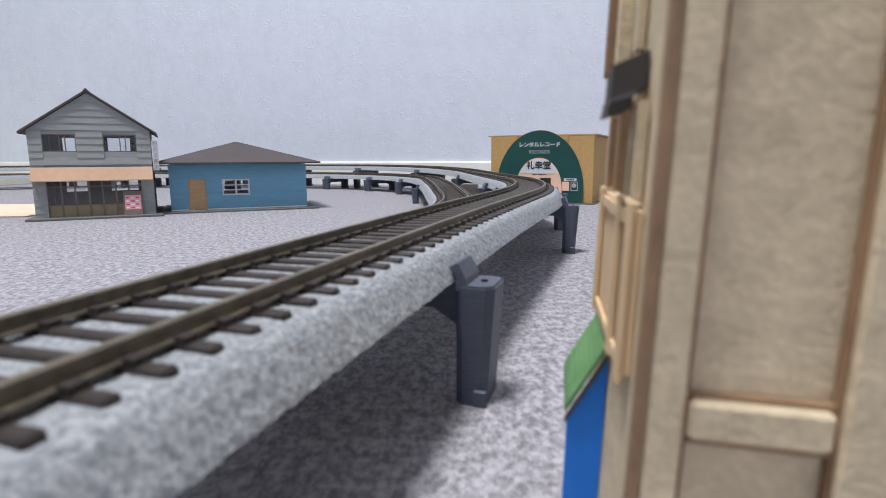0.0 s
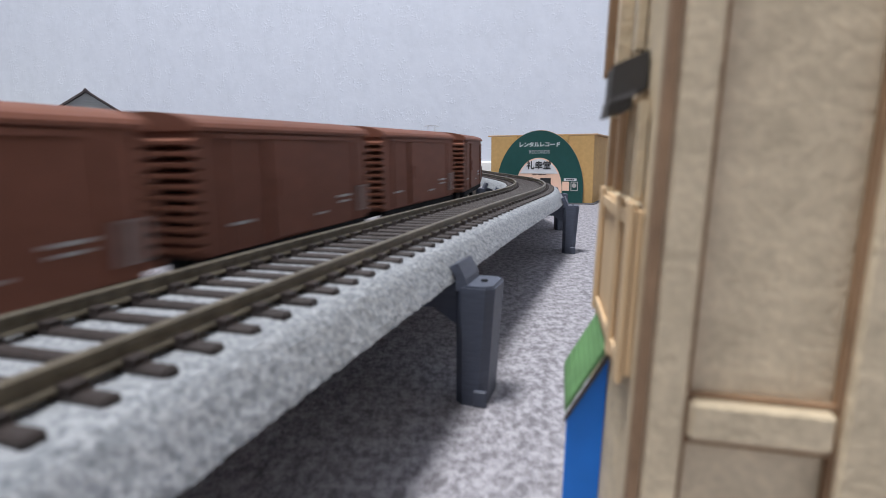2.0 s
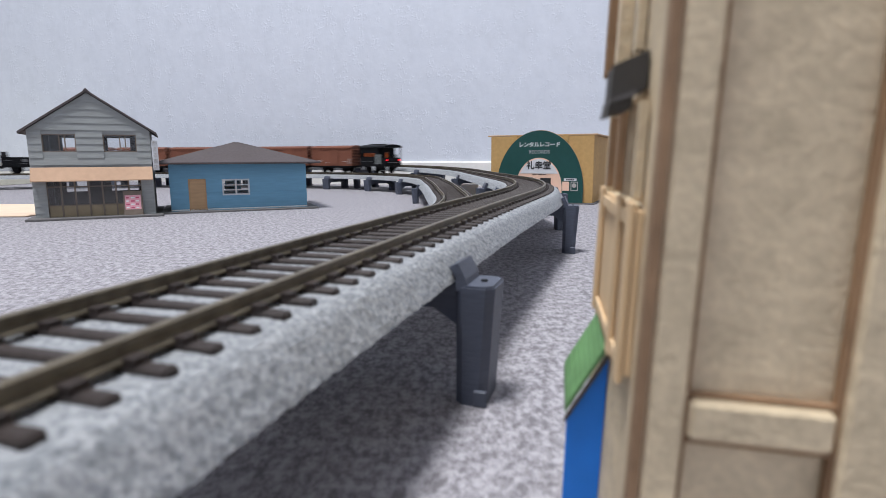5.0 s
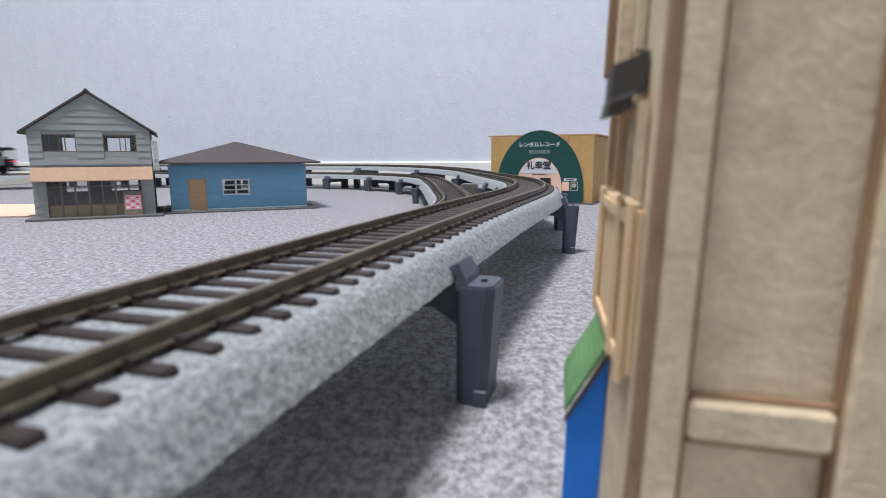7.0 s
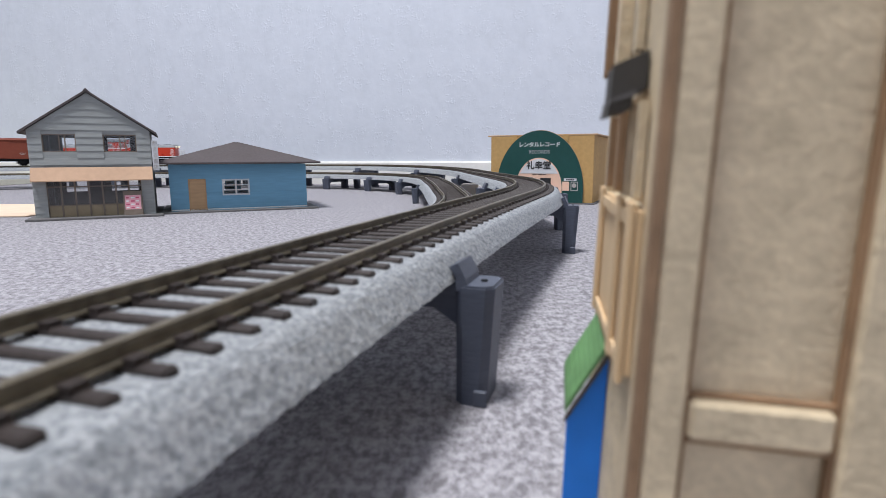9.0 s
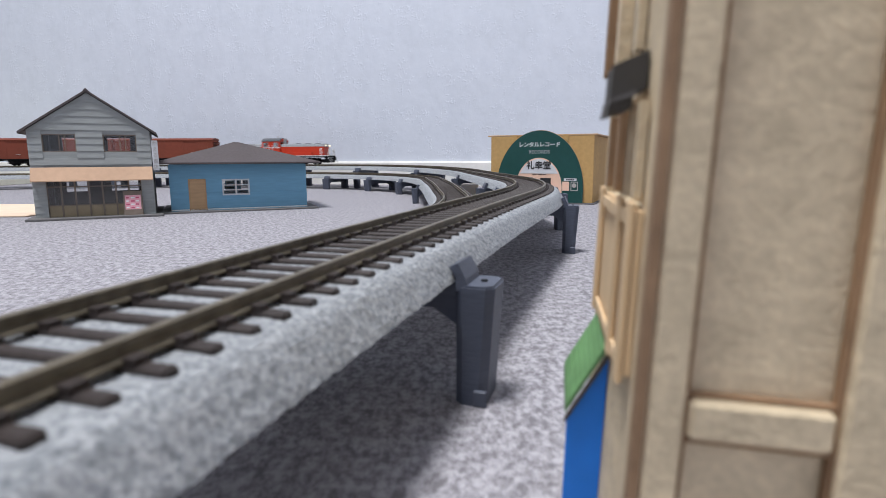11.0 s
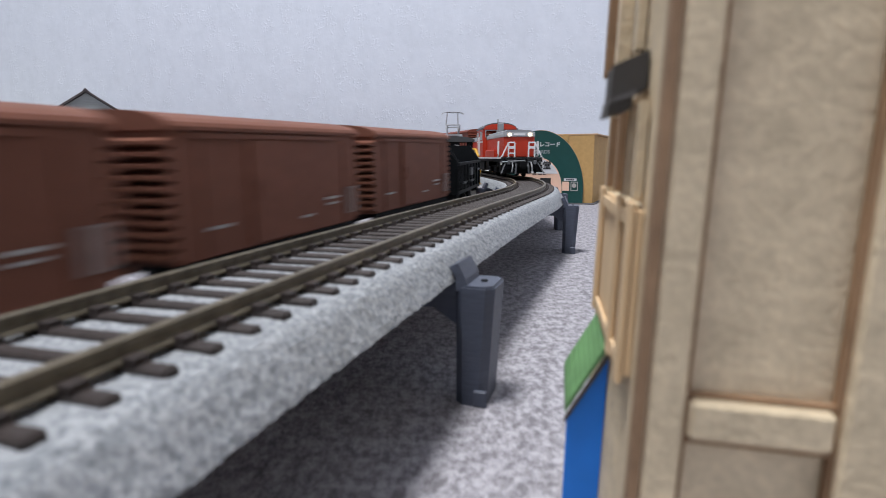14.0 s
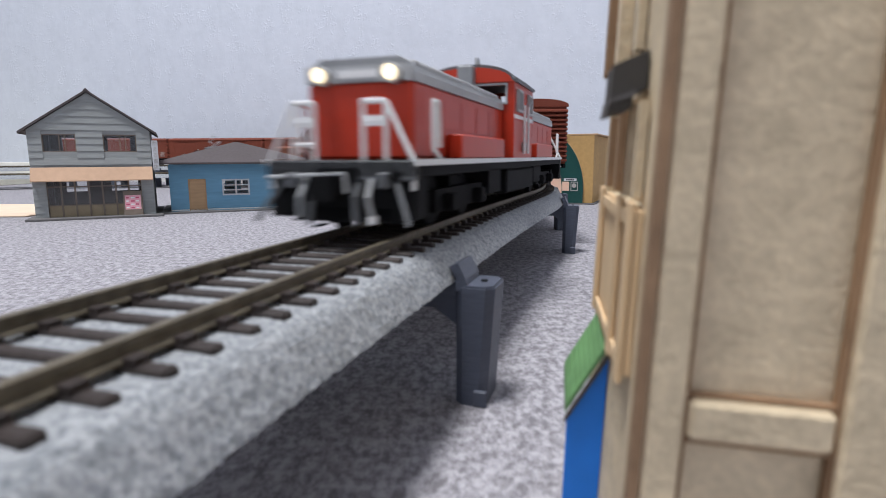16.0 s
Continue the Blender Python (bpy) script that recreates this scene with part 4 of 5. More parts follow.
def electric_loco():
    c = thing("electric_locomotive", "black centre-cab electric locomotive with yellow stripes and raised pantograph", "locomotive")
    L, W = 0.0860, 0.0312
    part("chassis", box(-L / 2, L / 2, -W / 2 + 0.0006, W / 2 - 0.0006, 0.0160, 0.0186, 0.0003), "black_matt", c)
    for side in (-1, 1):
        part("stripe", boxes((-L / 2, L / 2, *sorted((side * (W / 2 - 0.0006), side * (W / 2 + 0.0003))), 0.0168, 0.0188)), "yellow", c, "yellow stripe along the frame")
        for x in (side * 0.0380, 0.0):
            st = part("step", boxes((x - 0.0028, x + 0.0028, *sorted((side * (W / 2 - 0.0014), side * (W / 2 + 0.0002))), 0.0092, 0.0167)), "yellow", c, "yellow cab step")
            part("tread", boxes((x - 0.0030, x + 0.0030, *sorted((side * (W / 2 - 0.0010), side * (W / 2 + 0.0014))), 0.0086, 0.0092)), "yellow", st)
    # bonnets that fall away to the ends
    hw = 0.0146
    for end in (-1, 1):
        bon = part("bonnet", prism([(end * 0.0089, 0.0187), (end * 0.0410, 0.0187), (end * 0.0410, 0.0282), (end * 0.0375, 0.0298), (end * 0.0255, 0.0328), (end * 0.0089, 0.0330)], "y", -hw, hw), "black", c)
        for side in (-1, 1):
            y0, y1 = sorted((side * (hw - 0.0012), side * (hw + 0.0004)))
            part("trim", prism([(end * 0.0089, 0.0325), (end * 0.0255, 0.0323), (end * 0.0375, 0.0293), (end * 0.0412, 0.0277), (end * 0.0412, 0.0288), (end * 0.0377, 0.0305), (end * 0.0257, 0.0335), (end * 0.0089, 0.0337)], "y", y0, y1), "yellow", bon, "yellow edge line")
            x0, x1 = sorted((end * 0.0120, end * 0.0230))
            door = part("bonnet_door", box(x0, x1, *sorted((side * hw, side * (hw + 0.0003))), 0.0205, 0.0305, 0.0001), "black", bon)
            for k in range(5):
                part("louvre", boxes((x0 + 0.001, x1 - 0.001, *sorted((side * (hw + 0.0003), side * (hw + 0.0006))), 0.0215 + k * 0.0017, 0.0223 + k * 0.0017)), "black_matt", door)
        # warning stripes on the end
        x0, x1 = sorted((end * 0.0411, end * 0.0416))
        for k in range(-3, 6):
            lo = -hw + k * 0.0056
            pts = [(lo, 0.0190), (lo + 0.0026, 0.0190), (lo + 0.0026 + 0.0075, 0.0280), (lo + 0.0075, 0.0280)]
            cut = [(min(hw, max(-hw, y)), z) for y, z in pts]
            if cut[1][0] - cut[0][0] > 0.0003 and cut[2][0] - cut[3][0] > 0.0003:
                part("warning_stripe", prism(cut, "x", x0, x1), "yellow", bon)
        part("end_trim", boxes((*sorted((end * 0.0400, end * 0.0417)), -hw - 0.0004, hw + 0.0004, 0.0280, 0.0288)), "yellow", bon)
        part("end_stripe", boxes((*sorted((end * (L / 2), end * (L / 2 + 0.0004))), -W / 2 - 0.0003, W / 2 + 0.0003, 0.0168, 0.0188)), "yellow", c, "yellow buffer beam edge")
        lamp = part("headlamp", disc(end * 0.0335, 0, 0.0345, 0.0024, 0.0052, "x", 16), "black", c, "round black headlamp on the bonnet")
        part("lamp_glass", disc(end * 0.0363, 0, 0.0345, 0.0018, 0.0006, "x", 16), "mark", lamp)
        part("lamp_foot", boxes((end * 0.0335 - 0.0012, end * 0.0335 + 0.0012, -0.0012, 0.0012, 0.0300, 0.0326)), "black_matt", lamp)
        coupler(c, end * L / 2, end)
        bogie(c, end * 0.021, 0.0095)
    # cab with openings
    cw, cl, z0, z1 = 0.0296, 0.0088, 0.0187, 0.0388
    for side in (-1, 1):
        holes = [(0.0016, 0.0050, 0.0148, 0.0188), (0.0068, 0.0102, 0.0148, 0.0188), (0.0120, 0.0160, 0.0148, 0.0188)]
        p = part("cab_side", panel(2 * cl, z1 - z0, 0.0010, holes), "black", c)
        p.matrix_basis = pose(-cl, side * cw / 2 - (0.0010 if side > 0 else 0), z0)
        for x0, x1 in ((-0.0062, -0.0008), (0.0006, 0.0060)):
            part("cab_door", box(x0, x1, *sorted((side * cw / 2, side * (cw / 2 + 0.0005))), z0 + 0.0004, z0 + 0.0142, 0.0001), "door_yellow", c, "brownish yellow cab door leaf")
        part("grab_rail", rods(0.0003, [(-0.0080, side * (cw / 2 + 0.001), z0 + 0.002), (-0.0080, side * (cw / 2 + 0.001), z0 + 0.0140)]), "black", c)
    for end in (-1, 1):
        p = part("cab_end", panel(cw - 0.002, z1 - z0, 0.0010, [(0.0020, 0.0090, 0.0148, 0.0190), (0.0186, 0.0256, 0.0148, 0.0190)]), "black", c)
        p.matrix_basis = pose(end * (cl - 0.0005) + 0.0005, -cw / 2 + 0.001, z0, 0, 0, 90)
        for y in (-cw / 2 + 0.0065, cw / 2 - 0.0065):
            part("window_bar", boxes((*sorted((end * cl, end * (cl + 0.0004))), y - 0.0002, y + 0.0002, z0 + 0.0148, z0 + 0.0190)), "black_matt", c)
    pts = [(-0.0160, z1 - 0.0004), (0.0160, z1 - 0.0004)] + [(0.0160 * math.cos(math.pi * k / 12), z1 + 0.0004 + 0.0034 * math.sin(math.pi * k / 12)) for k in range(13)]
    part("cab_roof", prism(pts, "x", -0.0108, 0.0108), "loco_roof", c, "rounded grey cab roof")
    part("whistle", disc(-0.0070, 0.0100, 0.0425, 0.0006, 0.0026, "z", 8), "black", c)
    # pantograph: a jointed wire frame on insulators
    zb = 0.0432
    pan = part("pantograph", boxes((-0.0070, 0.0070, -0.0058, -0.0050, zb, zb + 0.0007), (-0.0070, 0.0070, 0.0050, 0.0058, zb, zb + 0.0007), (-0.0076, -0.0068, -0.0066, 0.0066, zb - 0.0001, zb + 0.0009), (0.0068, 0.0076, -0.0066, 0.0066, zb - 0.0001, zb + 0.0009)), "silver", c, "raised silver wire pantograph")
    for side in (-1, 1):
        y = side * 0.0048
        part("lower_arm", rods(0.00042, [(-0.0026, y * 0.9, zb + 0.0008), (-0.0082, y, 0.0512)], [(0.0026, y * 0.9, zb + 0.0008), (0.0082, y, 0.0512)], [(-0.0082, y, 0.0512), (0.0026, y * 0.9, zb + 0.0012)]), "silver", pan)
        part("upper_arm", rods(0.00038, [(0.0082, y, 0.0512), (0.0010, y * 0.82, 0.0603)]), "silver", pan)
    for x, z in ((-0.0082, 0.0512), (0.0082, 0.0512), (-0.0070, 0.0494), (0.0070, 0.0494)):
        part("cross_tube", rods(0.00034, [(x, -0.0048, z), (x, 0.0048, z)]), "silver", pan)
    col = part("collector", boxes((-0.0006, 0.0026, -0.0050, 0.0050, 0.0604, 0.0608)), "grey", pan, "grey contact strip")
    for x in (-0.0006, 0.0026):
        part("horn", rods(0.00030, [(x, -0.0086, 0.0592), (x, -0.0068, 0.0604), (x, -0.0050, 0.0608), (x, 0.0050, 0.0608), (x, 0.0068, 0.0604), (x, 0.0086, 0.0592)]), "silver", col)
    for x in (-0.0072, 0.0072):
        for y in (-0.0056, 0.0056):
            part("insulator", disc(x, y, zb - 0.0010, 0.0011, 0.0022, "z", 10), "sign_white", pan)
    return c


def guard_coach():
    L, W, wall, z0 = 0.0615, 0.0308, 0.0382, 0.0118
    c = thing("guard_coach", "short black coach with lit windows and red tail lamps", "railway coach")
    body_l = 0.0465         # the closed room; the platform is at the rear
    xf = L / 2
    xr = xf - body_l
    win = [(0.0030 + k * 0.0092, 0.0030 + k * 0.0092 + 0.0056, 0.0132, 0.0182) for k in range(4)]
    for side in (-1, 1):
        p = part("side_wall", panel(body_l, wall - z0, 0.0010, [(body_l - w[1] + 0.0, body_l - w[0], w[2], w[3]) for w in win]), "black", c)
        p.matrix_basis = pose(xr, side * W / 2 - (0.0010 if side > 0 else 0), z0)
        for w in win:
            part("window_frame", panel(w[1] - w[0] + 0.001, w[3] - w[2] + 0.001, 0.0003, [(0.0005, w[1] - w[0] + 0.0005, 0.0005, w[3] - w[2] + 0.0005)]), "black_matt", c).matrix_basis = pose(xr + body_l - w[1] - 0.0005, side * (W / 2 + 0.00005) - (0 if side > 0 else 0.0003), z0 + w[2] - 0.0005)
        for x in (0.004, 0.020):
            part("stencil_bar", boxes((x - 0.004, x + 0.004, *sorted((side * W / 2, side * (W / 2 + 0.0003))), z0 + 0.0055, z0 + 0.0063)), "grey", c)
        for x in (xr - 0.0062, xr + 0.0018):
            part("gate_post", boxes((x, x + 0.0050, *sorted((side * (W / 2 - 0.0004), side * (W / 2 + 0.0006))), z0 + 0.0020, z0 + 0.0160)), "grey_door", c, "grey platform door panel")
        part("platform_side", boxes((-L / 2, xr - 0.0065, *sorted((side * (W / 2 - 0.001), side * W / 2)), z0, z0 + 0.0115)), "black", c)
        part("corner_post", boxes((-L / 2, -L / 2 + 0.0012, *sorted((side * (W / 2 - 0.0012), side * W / 2)), z0 + 0.0115, wall)), "black", c)
    e = part("end_wall", panel(W - 0.002, wall - z0, 0.0010, [(0.0120, 0.0172, 0.0112, 0.0190)]), "black", c)
    e.matrix_basis = pose(xr + 0.0010, -W / 2 + 0.001, z0, 0, 0, 90)
    part("end_window_frame", panel(0.0068, 0.0098, 0.0006, [(0.0009, 0.0059, 0.0018, 0.0086)]), "coach_frame", c).matrix_basis = pose(xr - 0.0001, -0.0042, z0 + 0.0102, 0, 0, 90)
    part("front_wall", boxes((xf - 0.0010, xf, -W / 2 + 0.001, W / 2 - 0.001, z0, wall)), "black", c)
    part("platform_end", boxes((-L / 2, -L / 2 + 0.0010, -W / 2 + 0.001, W / 2 - 0.001, z0, z0 + 0.0115)), "black", c)
    part("floor", boxes((-L / 2, L / 2, -W / 2, W / 2, z0 - 0.0015, z0)), "black_matt", c)
    part("interior", boxes((xr + 0.004, xf - 0.003, -0.0090, 0.0090, z0, z0 + 0.0200)), "glow", c, "orange-lit interior")
    pts = [(-W / 2 - 0.0012, wall - 0.0006), (W / 2 + 0.0012, wall - 0.0006)] + [((W / 2 + 0.0012) * math.cos(math.pi * k / 14), wall + 0.0042 * math.sin(math.pi * k / 14)) for k in range(15)]
    part("roof", prism(pts, "x", -L / 2 - 0.0015, xf + 0.001), "black", c, "arched black roof")
    for x in (-0.010, 0.005, 0.019):
        part("roof_vent", box(x - 0.0045, x + 0.0045, -0.0034, 0.0034, wall + 0.0036, wall + 0.0054, 0.0008), "black_matt", c)
    for y in (-0.0115, 0.0115):
        part("tail_lamp", disc(-L / 2 - 0.0008, y, z0 + 0.0080, 0.0009, 0.0020, "x", 12), "tail", c, "glowing red tail lamp")
    part("end_rail", rods(0.0004, [(-L / 2 - 0.0012, -0.010, z0 + 0.004), (-L / 2 - 0.0012, 0.010, z0 + 0.0045)]), "grey", c)
    for end in (-1, 1):
        coupler(c, end * L / 2, end)
    for x in (-0.017, 0.017):
        wheelset(c, x)
        for side in (-1, 1):
            part("axle_guard", prism([(x - 0.006, 0.0105), (x + 0.006, 0.0105), (x + 0.0022, 0.0045), (x - 0.0022, 0.0045)], "y", *sorted((side * 0.0110, side * 0.0125))), "black_matt", c)
    for side in (-1, 1):
        part("step", boxes((-L / 2 + 0.002, -L / 2 + 0.010, *sorted((side * (W / 2 - 0.002), side * (W / 2 + 0.0008))), 0.0040, 0.0048)), "grey", c)
    return c


def diesel_loco():
    c = thing("diesel_locomotive", "red centre-cab diesel locomotive with white bands and lit headlamps", "locomotive")
    L, W = 0.212, 0.0314
    part("frame", box(-L / 2, L / 2, -W / 2, W / 2, 0.0118, 0.0150, 0.0003), "black_matt", c, "black running frame")
    for side in (-1, 1):
        part("frame_line", boxes((-L / 2, L / 2, *sorted((side * W / 2, side * (W / 2 + 0.0004))), 0.0140, 0.0152)), "white", c, "white line along the frame")
        part("side_box", box(-0.075, -0.030, *sorted((side * 0.0118, side * (W / 2 - 0.0004))), 0.0152, 0.0208, 0.0003), "loco_red", c)
        part("side_box", box(0.030, 0.075, *sorted((side * 0.0118, side * (W / 2 - 0.0004))), 0.0152, 0.0208, 0.0003), "loco_red", c)
        part("tank", box(-0.024, 0.024, *sorted((side * 0.0060, side * 0.0150)), 0.0040, 0.0116, 0.0006), "black_matt", c)
    hw = 0.0117
    for end in (-1, 1):
        x0, x1 = sorted((end * 0.0170, end * 0.0962))
        hood = part("hood", box(x0, x1, -hw, hw, 0.0152, 0.0305, 0.0006), "loco_red", c, "glossy red engine hood")
        part("white_band", boxes((x0 - 0.0002, x1 + 0.0002, -hw - 0.0002, hw + 0.0002, 0.0304, 0.0322)), "grey_light", hood, "pale band round the hood top")
        part("hood_top", prism([(-hw - 0.0001, 0.0322), (hw + 0.0001, 0.0322), (hw - 0.0006, 0.0337), (hw - 0.0030, 0.0352), (-hw + 0.0030, 0.0352), (-hw + 0.0006, 0.0337)], "x", x0 + 0.0003, x1 - 0.0003), "grey_mid", hood, "grey louvred hood top")
        for k in range(14):
            x = end * (0.024 + k * 0.0052)
            for side in (-1, 1):
                part("roof_louvre", box(x - 0.0019, x + 0.0019, *sorted((side * 0.0078, side * 0.0112)), 0.0334, 0.0347, 0.0003), "grey_light", hood)
        for k in range(3):
            part("radiator_fan", disc(end * (0.045 + 0.018 * k), 0, 0.0355, 0.0052, 0.0010, "z", 18), "grey", hood)
        for k in range(5):
            for side in (-1, 1):
                xx = end * (0.030 + k * 0.014)
                part("hood_door", boxes((xx - 0.0060, xx + 0.0060, *sorted((side * hw, side * (hw + 0.00012))), 0.0218, 0.0285)), "loco_red", hood)
        ex = end * 0.0962
        part("nose_band", boxes((*sorted((ex, ex + end * 0.0005)), -hw, hw, 0.0304, 0.0336)), "grey_light", hood)
        for y in (-0.0078, 0.0078):
            part("lamp_ring", disc(ex + end * 0.0010, y, 0.0318, 0.0020, 0.0024, "x", 18), "grey_light", hood)
            part("headlamp", disc(ex + end * 0.0020, y, 0.0318, 0.0014, 0.0014, "x", 18), "headlight" if end > 0 else "mark", hood, "lit warm-white headlamp" if end > 0 else "")
        part("number_panel", boxes((*sorted((ex + end * 0.0002, ex + end * 0.0008)), -0.0044, 0.0044, 0.0312, 0.0327)), "white", hood)
        # handrails on the end platform
        bx = end * (L / 2 - 0.0008)
        for side in (-1, 1):
            y0, y1, y2 = side * 0.0052, side * 0.0098, side * 0.0152
            rail = part("handrail", rods(0.00052, [(bx, y0, 0.0125), (bx, y0, 0.0258), (bx, y1, 0.0258), (bx, y2, 0.0150), (bx, y2, 0.0095)], [(bx, y1, 0.0258), (bx, y1, 0.0125)], [(bx, y0, 0.0222), (bx, y1, 0.0222)]), "white", c, "white wire handrail")
            part("step_plate", boxes((*sorted((bx - end * 0.0004, bx + end * 0.0004)), *sorted((y0, y1)), 0.0213, 0.0232)), "white", rail)
            part("grab_rail", rods(0.00052, [(end * 0.090, side * 0.0152, 0.0150), (end * 0.094, side * 0.0152, 0.0170), (end * 0.094, side * 0.0152, 0.0265), (end * 0.0915, side * 0.0152, 0.0265), (end * 0.0905, side * 0.0152, 0.0175)]), "white", c)
            part("buffer_step", boxes((*sorted((bx - end * 0.006, bx)), *sorted((side * 0.0112, side * 0.0156)), 0.0040, 0.0118)), "black_matt", c, "black corner step")
            part("hose", rods(0.0005, [(bx + end * 0.0008, side * 0.0070, 0.0115), (bx + end * 0.0030, side * 0.0072, 0.0080), (bx + end * 0.0024, side * 0.0078, 0.0042)]), "grey_light", c)
            part("valve", box(*sorted((bx, bx + end * 0.0022)), side * 0.0098 - 0.0011, side * 0.0098 + 0.0011, 0.0098, 0.0128, 0.0003), "grey", c)
        part("buffer_beam", box(*sorted((end * (L / 2 - 0.002), end * L / 2)), -W / 2, W / 2, 0.0112, 0.0150, 0.0003), "grey", c, "grey buffer beam")
        part("drag_box", boxes((*sorted((end * (L / 2 - 0.006), end * (L / 2 - 0.001))), -0.0120, 0.0120, 0.0060, 0.0112)), "black_matt", c)
        part("coupler_pocket", boxes((*sorted((end * (L / 2), end * (L / 2 + 0.0012))), -0.0042, 0.0042, 0.0086, 0.0136)), "black_matt", c)
        part("uncoupling_lever", rods(0.0004, [(bx + end * 0.0018, -0.0150, 0.0118), (bx + end * 0.0018, 0.0020, 0.0126), (bx + end * 0.0022, 0.0025, 0.0090)]), "grey_light", c)
        part("hose_end", disc(bx + end * 0.0024, 0.0078, 0.0040, 0.0009, 0.0014, "z", 10), "white", c)
        part("snow_plough", prism([(end * (L / 2 - 0.012), 0.0030), (end * (L / 2 - 0.003), 0.0030), (end * (L / 2 - 0.005), 0.0088), (end * (L / 2 - 0.012), 0.0088)], "y", -0.0120, 0.0120), "black_matt", c)
        coupler(c, end * L / 2, end)
        part("ladder_bar", rods(0.0004, [(bx, -end * 0.0052, 0.0180), (bx, -end * 0.0098, 0.0180)]), "white", c)
        for side in (-1, 1):
            part("corner_stay", rods(0.0005, [(bx + end * 0.0006, side * 0.0120, 0.0112), (bx + end * 0.0046, side * 0.0160, 0.0034)]), "grey", c)
            part("brake_hose", rods(0.0006, [(bx + end * 0.0010, side * 0.0044, 0.0108), (bx + end * 0.0030, side * 0.0046, 0.0080), (bx + end * 0.0034, side * 0.0050, 0.0030)]), "grey", c)
            part("cock", disc(bx + end * 0.0006, side * 0.0120, 0.0122, 0.0010, 0.0016, "x", 10), "black_matt", c)
        bogie(c, end * 0.066, 0.0125)
        part("gear_box", boxes((*sorted((end * 0.030, end * 0.045)), -0.0142, 0.0142, 0.0052, 0.0116)), "black_matt", c)
    # cab
    z0, z1, cl, cw = 0.0152, 0.0398, 0.0170, 0.0154
    for side in (-1, 1):
        p = part("cab_side", panel(2 * cl, z1 - z0, 0.0010, [(0.0035, 0.0115, 0.0150, 0.0222), (0.0225, 0.0305, 0.0150, 0.0222)]), "loco_red", c)
        p.matrix_basis = pose(-cl, side * cw - (0.0010 if side > 0 else 0), z0)
        for x in (-cl + 0.0035, cl - 0.0115):
            window_bars(c, x, x + 0.008, z0 + 0.0150, z0 + 0.0222, side * cw - (0.0001 if side > 0 else 0.0009), [x + 0.004], [], 0.0007, "grey_light")
        part("cab_band", boxes((-cl, cl, *sorted((side * cw, side * (cw + 0.0003))), z0 + 0.0128, z0 + 0.0140)), "white", c)
        part("cab_handrail", rods(0.00045, [(-0.0035, side * (cw + 0.001), 0.0165), (-0.0035, side * (cw + 0.001), 0.0330)], [(0.0035, side * (cw + 0.001), 0.0165), (0.0035, side * (cw + 0.001), 0.0330)]), "white", c)
        for x in (-0.0022, 0.0022):
            part("emblem_bar", boxes((x - 0.0012, x + 0.0012, *sorted((side * (cw), side * (cw + 0.0005))), 0.0175, 0.0205)), "mark", c)
    for end in (-1, 1):
        p = part("cab_end", panel(2 * cw - 0.002, z1 - z0, 0.0010, [(0.0018, 0.0112, 0.0178, 0.0232), (0.0176, 0.0270, 0.0178, 0.0232)]), "loco_red", c)
        p.matrix_basis = pose(end * (cl - 0.0005) + 0.0005, -cw + 0.001, z0, 0, 0, 90)
        for ya in (-cw + 0.0028, 0.0032):
            fr = part("cab_window_frame", panel(0.0106, 0.0066, 0.0005, [(0.0006, 0.0100, 0.0006, 0.0060)]), "grey_light", c)
            fr.matrix_basis = pose(end * (cl + 0.0003) + 0.00025, ya - 0.0006, z0 + 0.0172, 0, 0, 90)
        part("exhaust", box(*sorted((end * (cl + 0.0002), end * (cl + 0.0045))), -0.0026, 0.0026, 0.0340, 0.0446, 0.0005), "grey_mid", c)
    part("cab_floor", boxes((-cl + 0.001, cl - 0.001, -cw + 0.001, cw - 0.001, z0, z0 + 0.0140)), "dark_in", c)
    pts = [(-cw - 0.0008, z1 - 0.0004), (cw + 0.0008, z1 - 0.0004), (cw + 0.0008, z1 + 0.0006)] + [(cw * 0.96 * math.cos(math.pi * k / 12), z1 + 0.0008 + 0.0048 * math.sin(math.pi * k / 12)) for k in range(13)] + [(-cw - 0.0008, z1 + 0.0006)]
    part("cab_roof", prism(pts, "x", -cl - 0.0002, cl + 0.0002), "grey", c, "dark grey cab roof")
    gable = [(-cw, z1 - 0.0004), (cw, z1 - 0.0004)] + [(cw * 0.94 * math.cos(math.pi * k / 12), z1 + 0.0002 + 0.0043 * math.sin(math.pi * k / 12)) for k in range(13)]
    for end in (-1, 1):
        part("cab_gable", prism(gable, "x", *sorted((end * (cl + 0.0003), end * (cl + 0.0009)))), "loco_red", c)
    part("horn", disc(0.006, 0, 0.0465, 0.0009, 0.005, "z", 8), "grey_light", c)
    return c


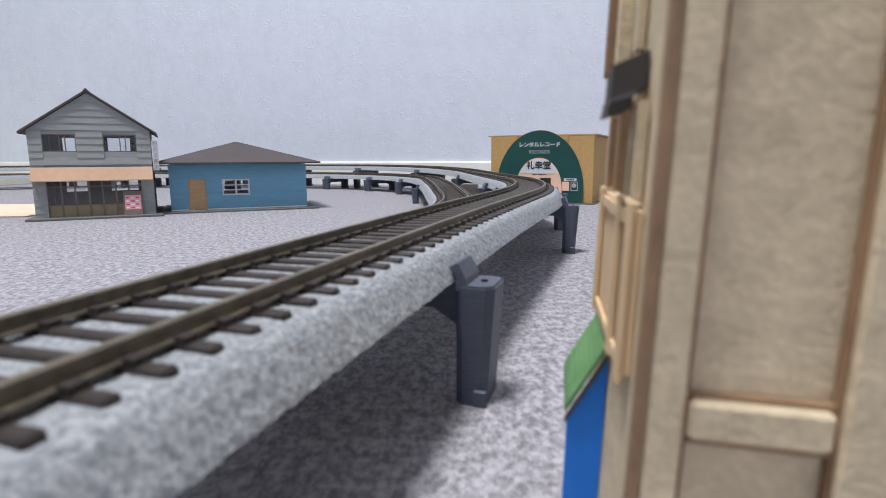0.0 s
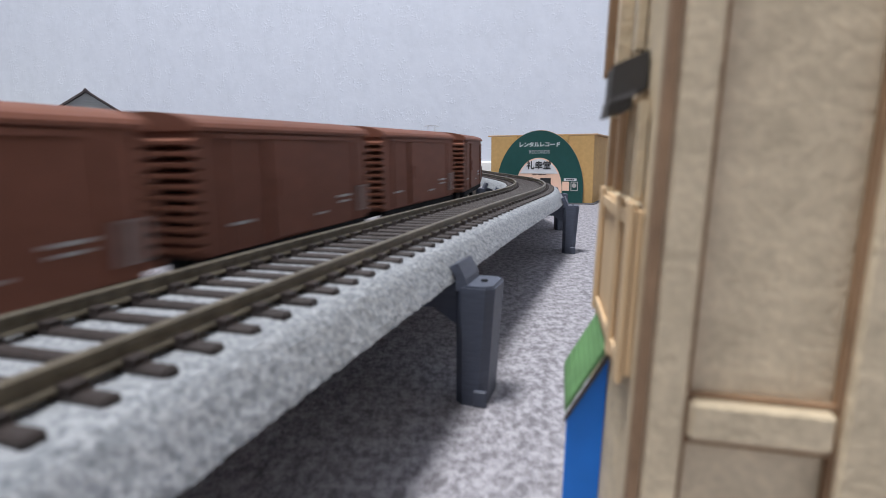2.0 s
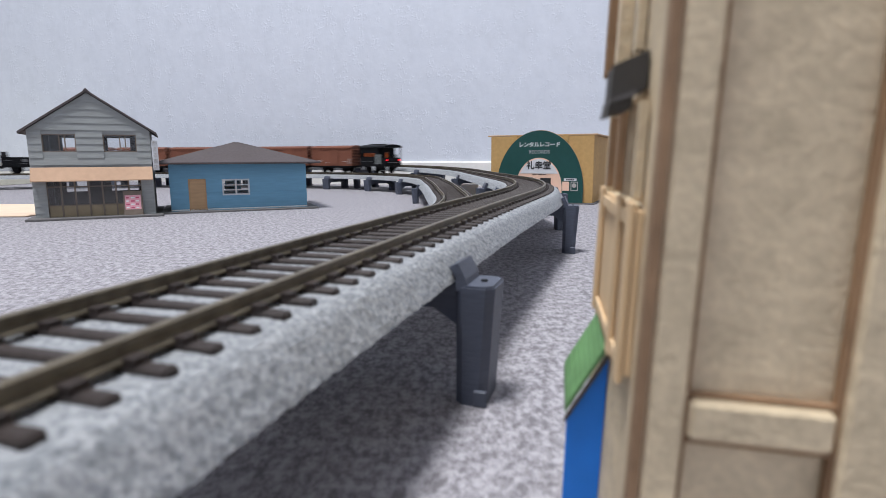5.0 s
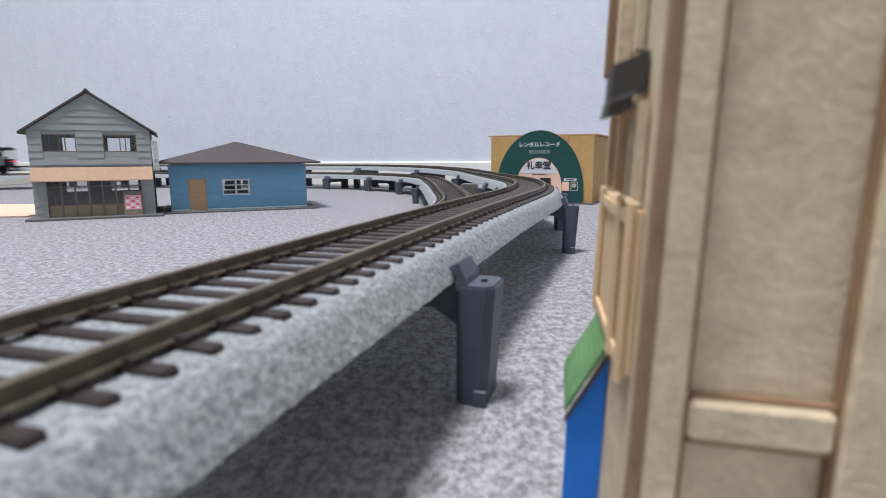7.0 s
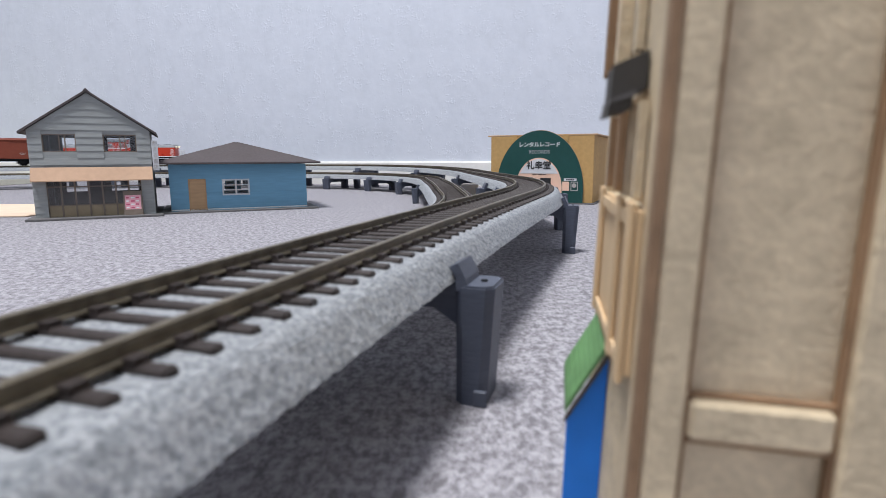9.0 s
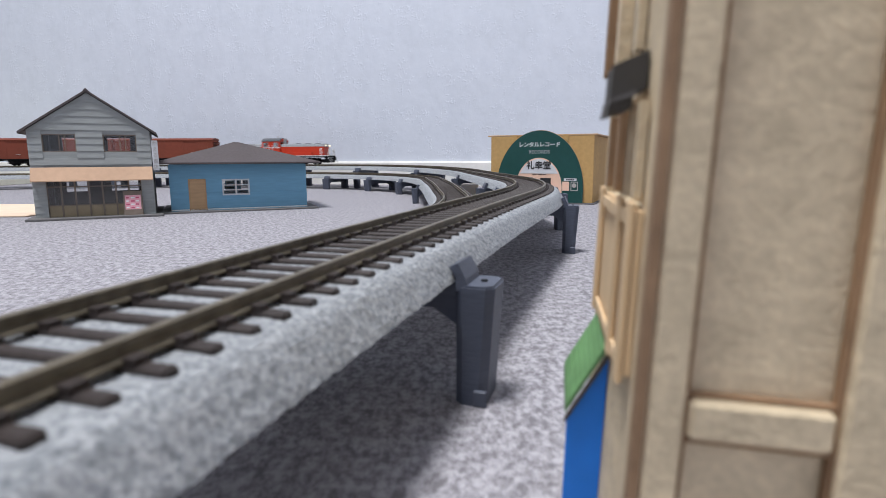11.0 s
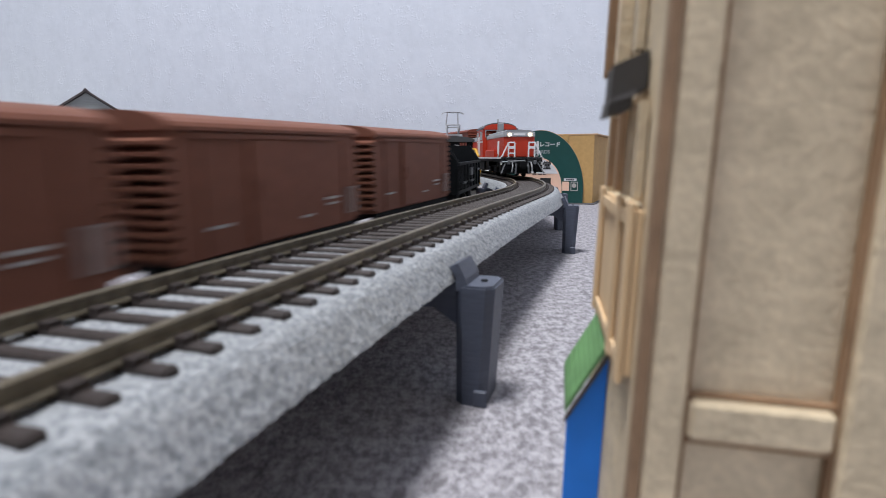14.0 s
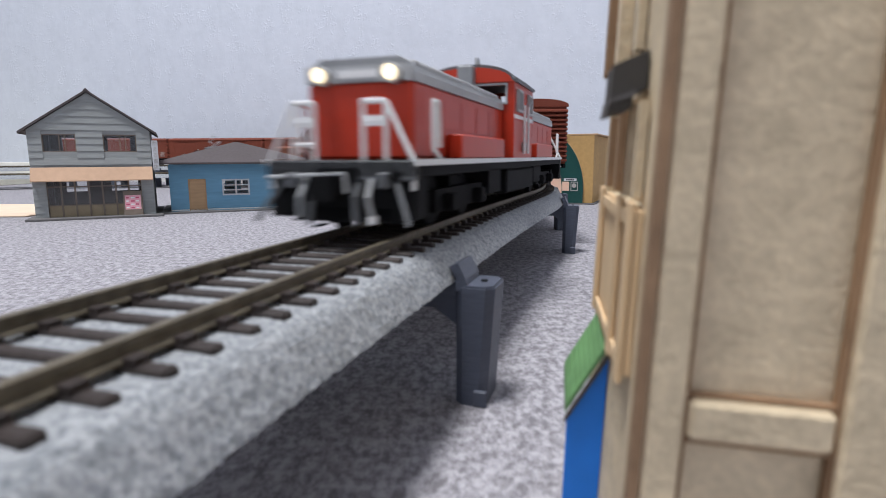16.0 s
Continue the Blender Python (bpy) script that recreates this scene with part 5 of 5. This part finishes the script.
PITCH_ONE, PITCH_TWO = 0.0940, 0.1780
wagon = boxcar("red-brown four-wheel boxcar on the inner track", "boxcars on the inner track", 0.0785, 0.0310, 0.0422, "boxcar", 11, True, 0.0108)
train_one = [(electric_loco(), 0.0395, 0.021), (gondola(), 0.1310, 0.019)]
train_one += [(wagon if k == 0 else copy_thing(wagon, pose(0, 0, 0)), 0.2170 + PITCH_ONE * k, 0.022) for k in range(6)]
train_one += [(guard_coach(), 0.2170 + PITCH_ONE * 5.5 + 0.0365, 0.019)]
van = boxcar("long red-brown bogie boxcar on the outer track", "boxcars on the outer track", 0.1700, 0.0315, 0.0465, "boxcar_two", 12, False)
train_two = [(diesel_loco(), 0.111, 0.066)]
train_two += [(van if k == 0 else copy_thing(van, pose(0, 0, 0)), 0.222 + PITCH_TWO * (k + 0.5), 0.058) for k in range(7)]

# where the head of each train is, in metres along its line
SLACK = 0.232
LAP = INNER.total - SLACK
HEAD_ONE = [(0.0, -0.284), (1.0, -0.001), (2.0, 0.282), (2.5, 0.421), (3.0, 0.558), (3.5, 0.690), (4.2, 0.884), (6.3, 1.564), (7.0, 1.825), (10.0, 3.10), (12.0, LAP - 0.398), (12.5, LAP - 0.243), (13.0, LAP - 0.097), (14.0, LAP + 0.1805), (15.0, LAP + 0.462), (15.5, LAP + 0.588), (16.0, LAP + 0.7310)]
HEAD_TWO = [(0.0, 2.75), (7.2, 1.445), (7.6, 1.362), (8.0, 1.278), (8.4, 1.203), (8.8, 1.132), (9.2, 1.067), (11.3, 0.771), (11.5, 0.7365), (12.0, 0.647), (12.5, 0.545), (13.0, 0.410), (13.5, 0.250), (14.0, 0.158), (14.5, 0.092), (15.0, 0.006), (15.5, -0.083), (16.0, -0.1680)]
EASE = [(-2.0, -2.0), (-0.4, -0.4), (0.06, 0.06), (0.10, 0.10), (0.31, 0.31 + SLACK), (0.8, 0.8 + SLACK), (6.0, 6.0 + SLACK)]


def eased(s):
    """The inner line's couplings run out of slack as the wagons round the bend."""
    n = math.floor((s + 1.2) / LAP)
    return n * INNER.total + smooth_at(EASE, s - n * LAP)


def motions():
    for train, line, table, sense in ((train_one, INNER, HEAD_ONE, 1), (train_two, OUTER, HEAD_TWO, -1)):
        for ob, behind, base in train:
            rows = []
            for k in range(161):
                t = k / 10
                s = smooth_at(table, t) - sense * behind
                rows.append((t, line.stance(eased(s) if sense > 0 else s, base, sense)))
            walk(ob, rows)


motions()
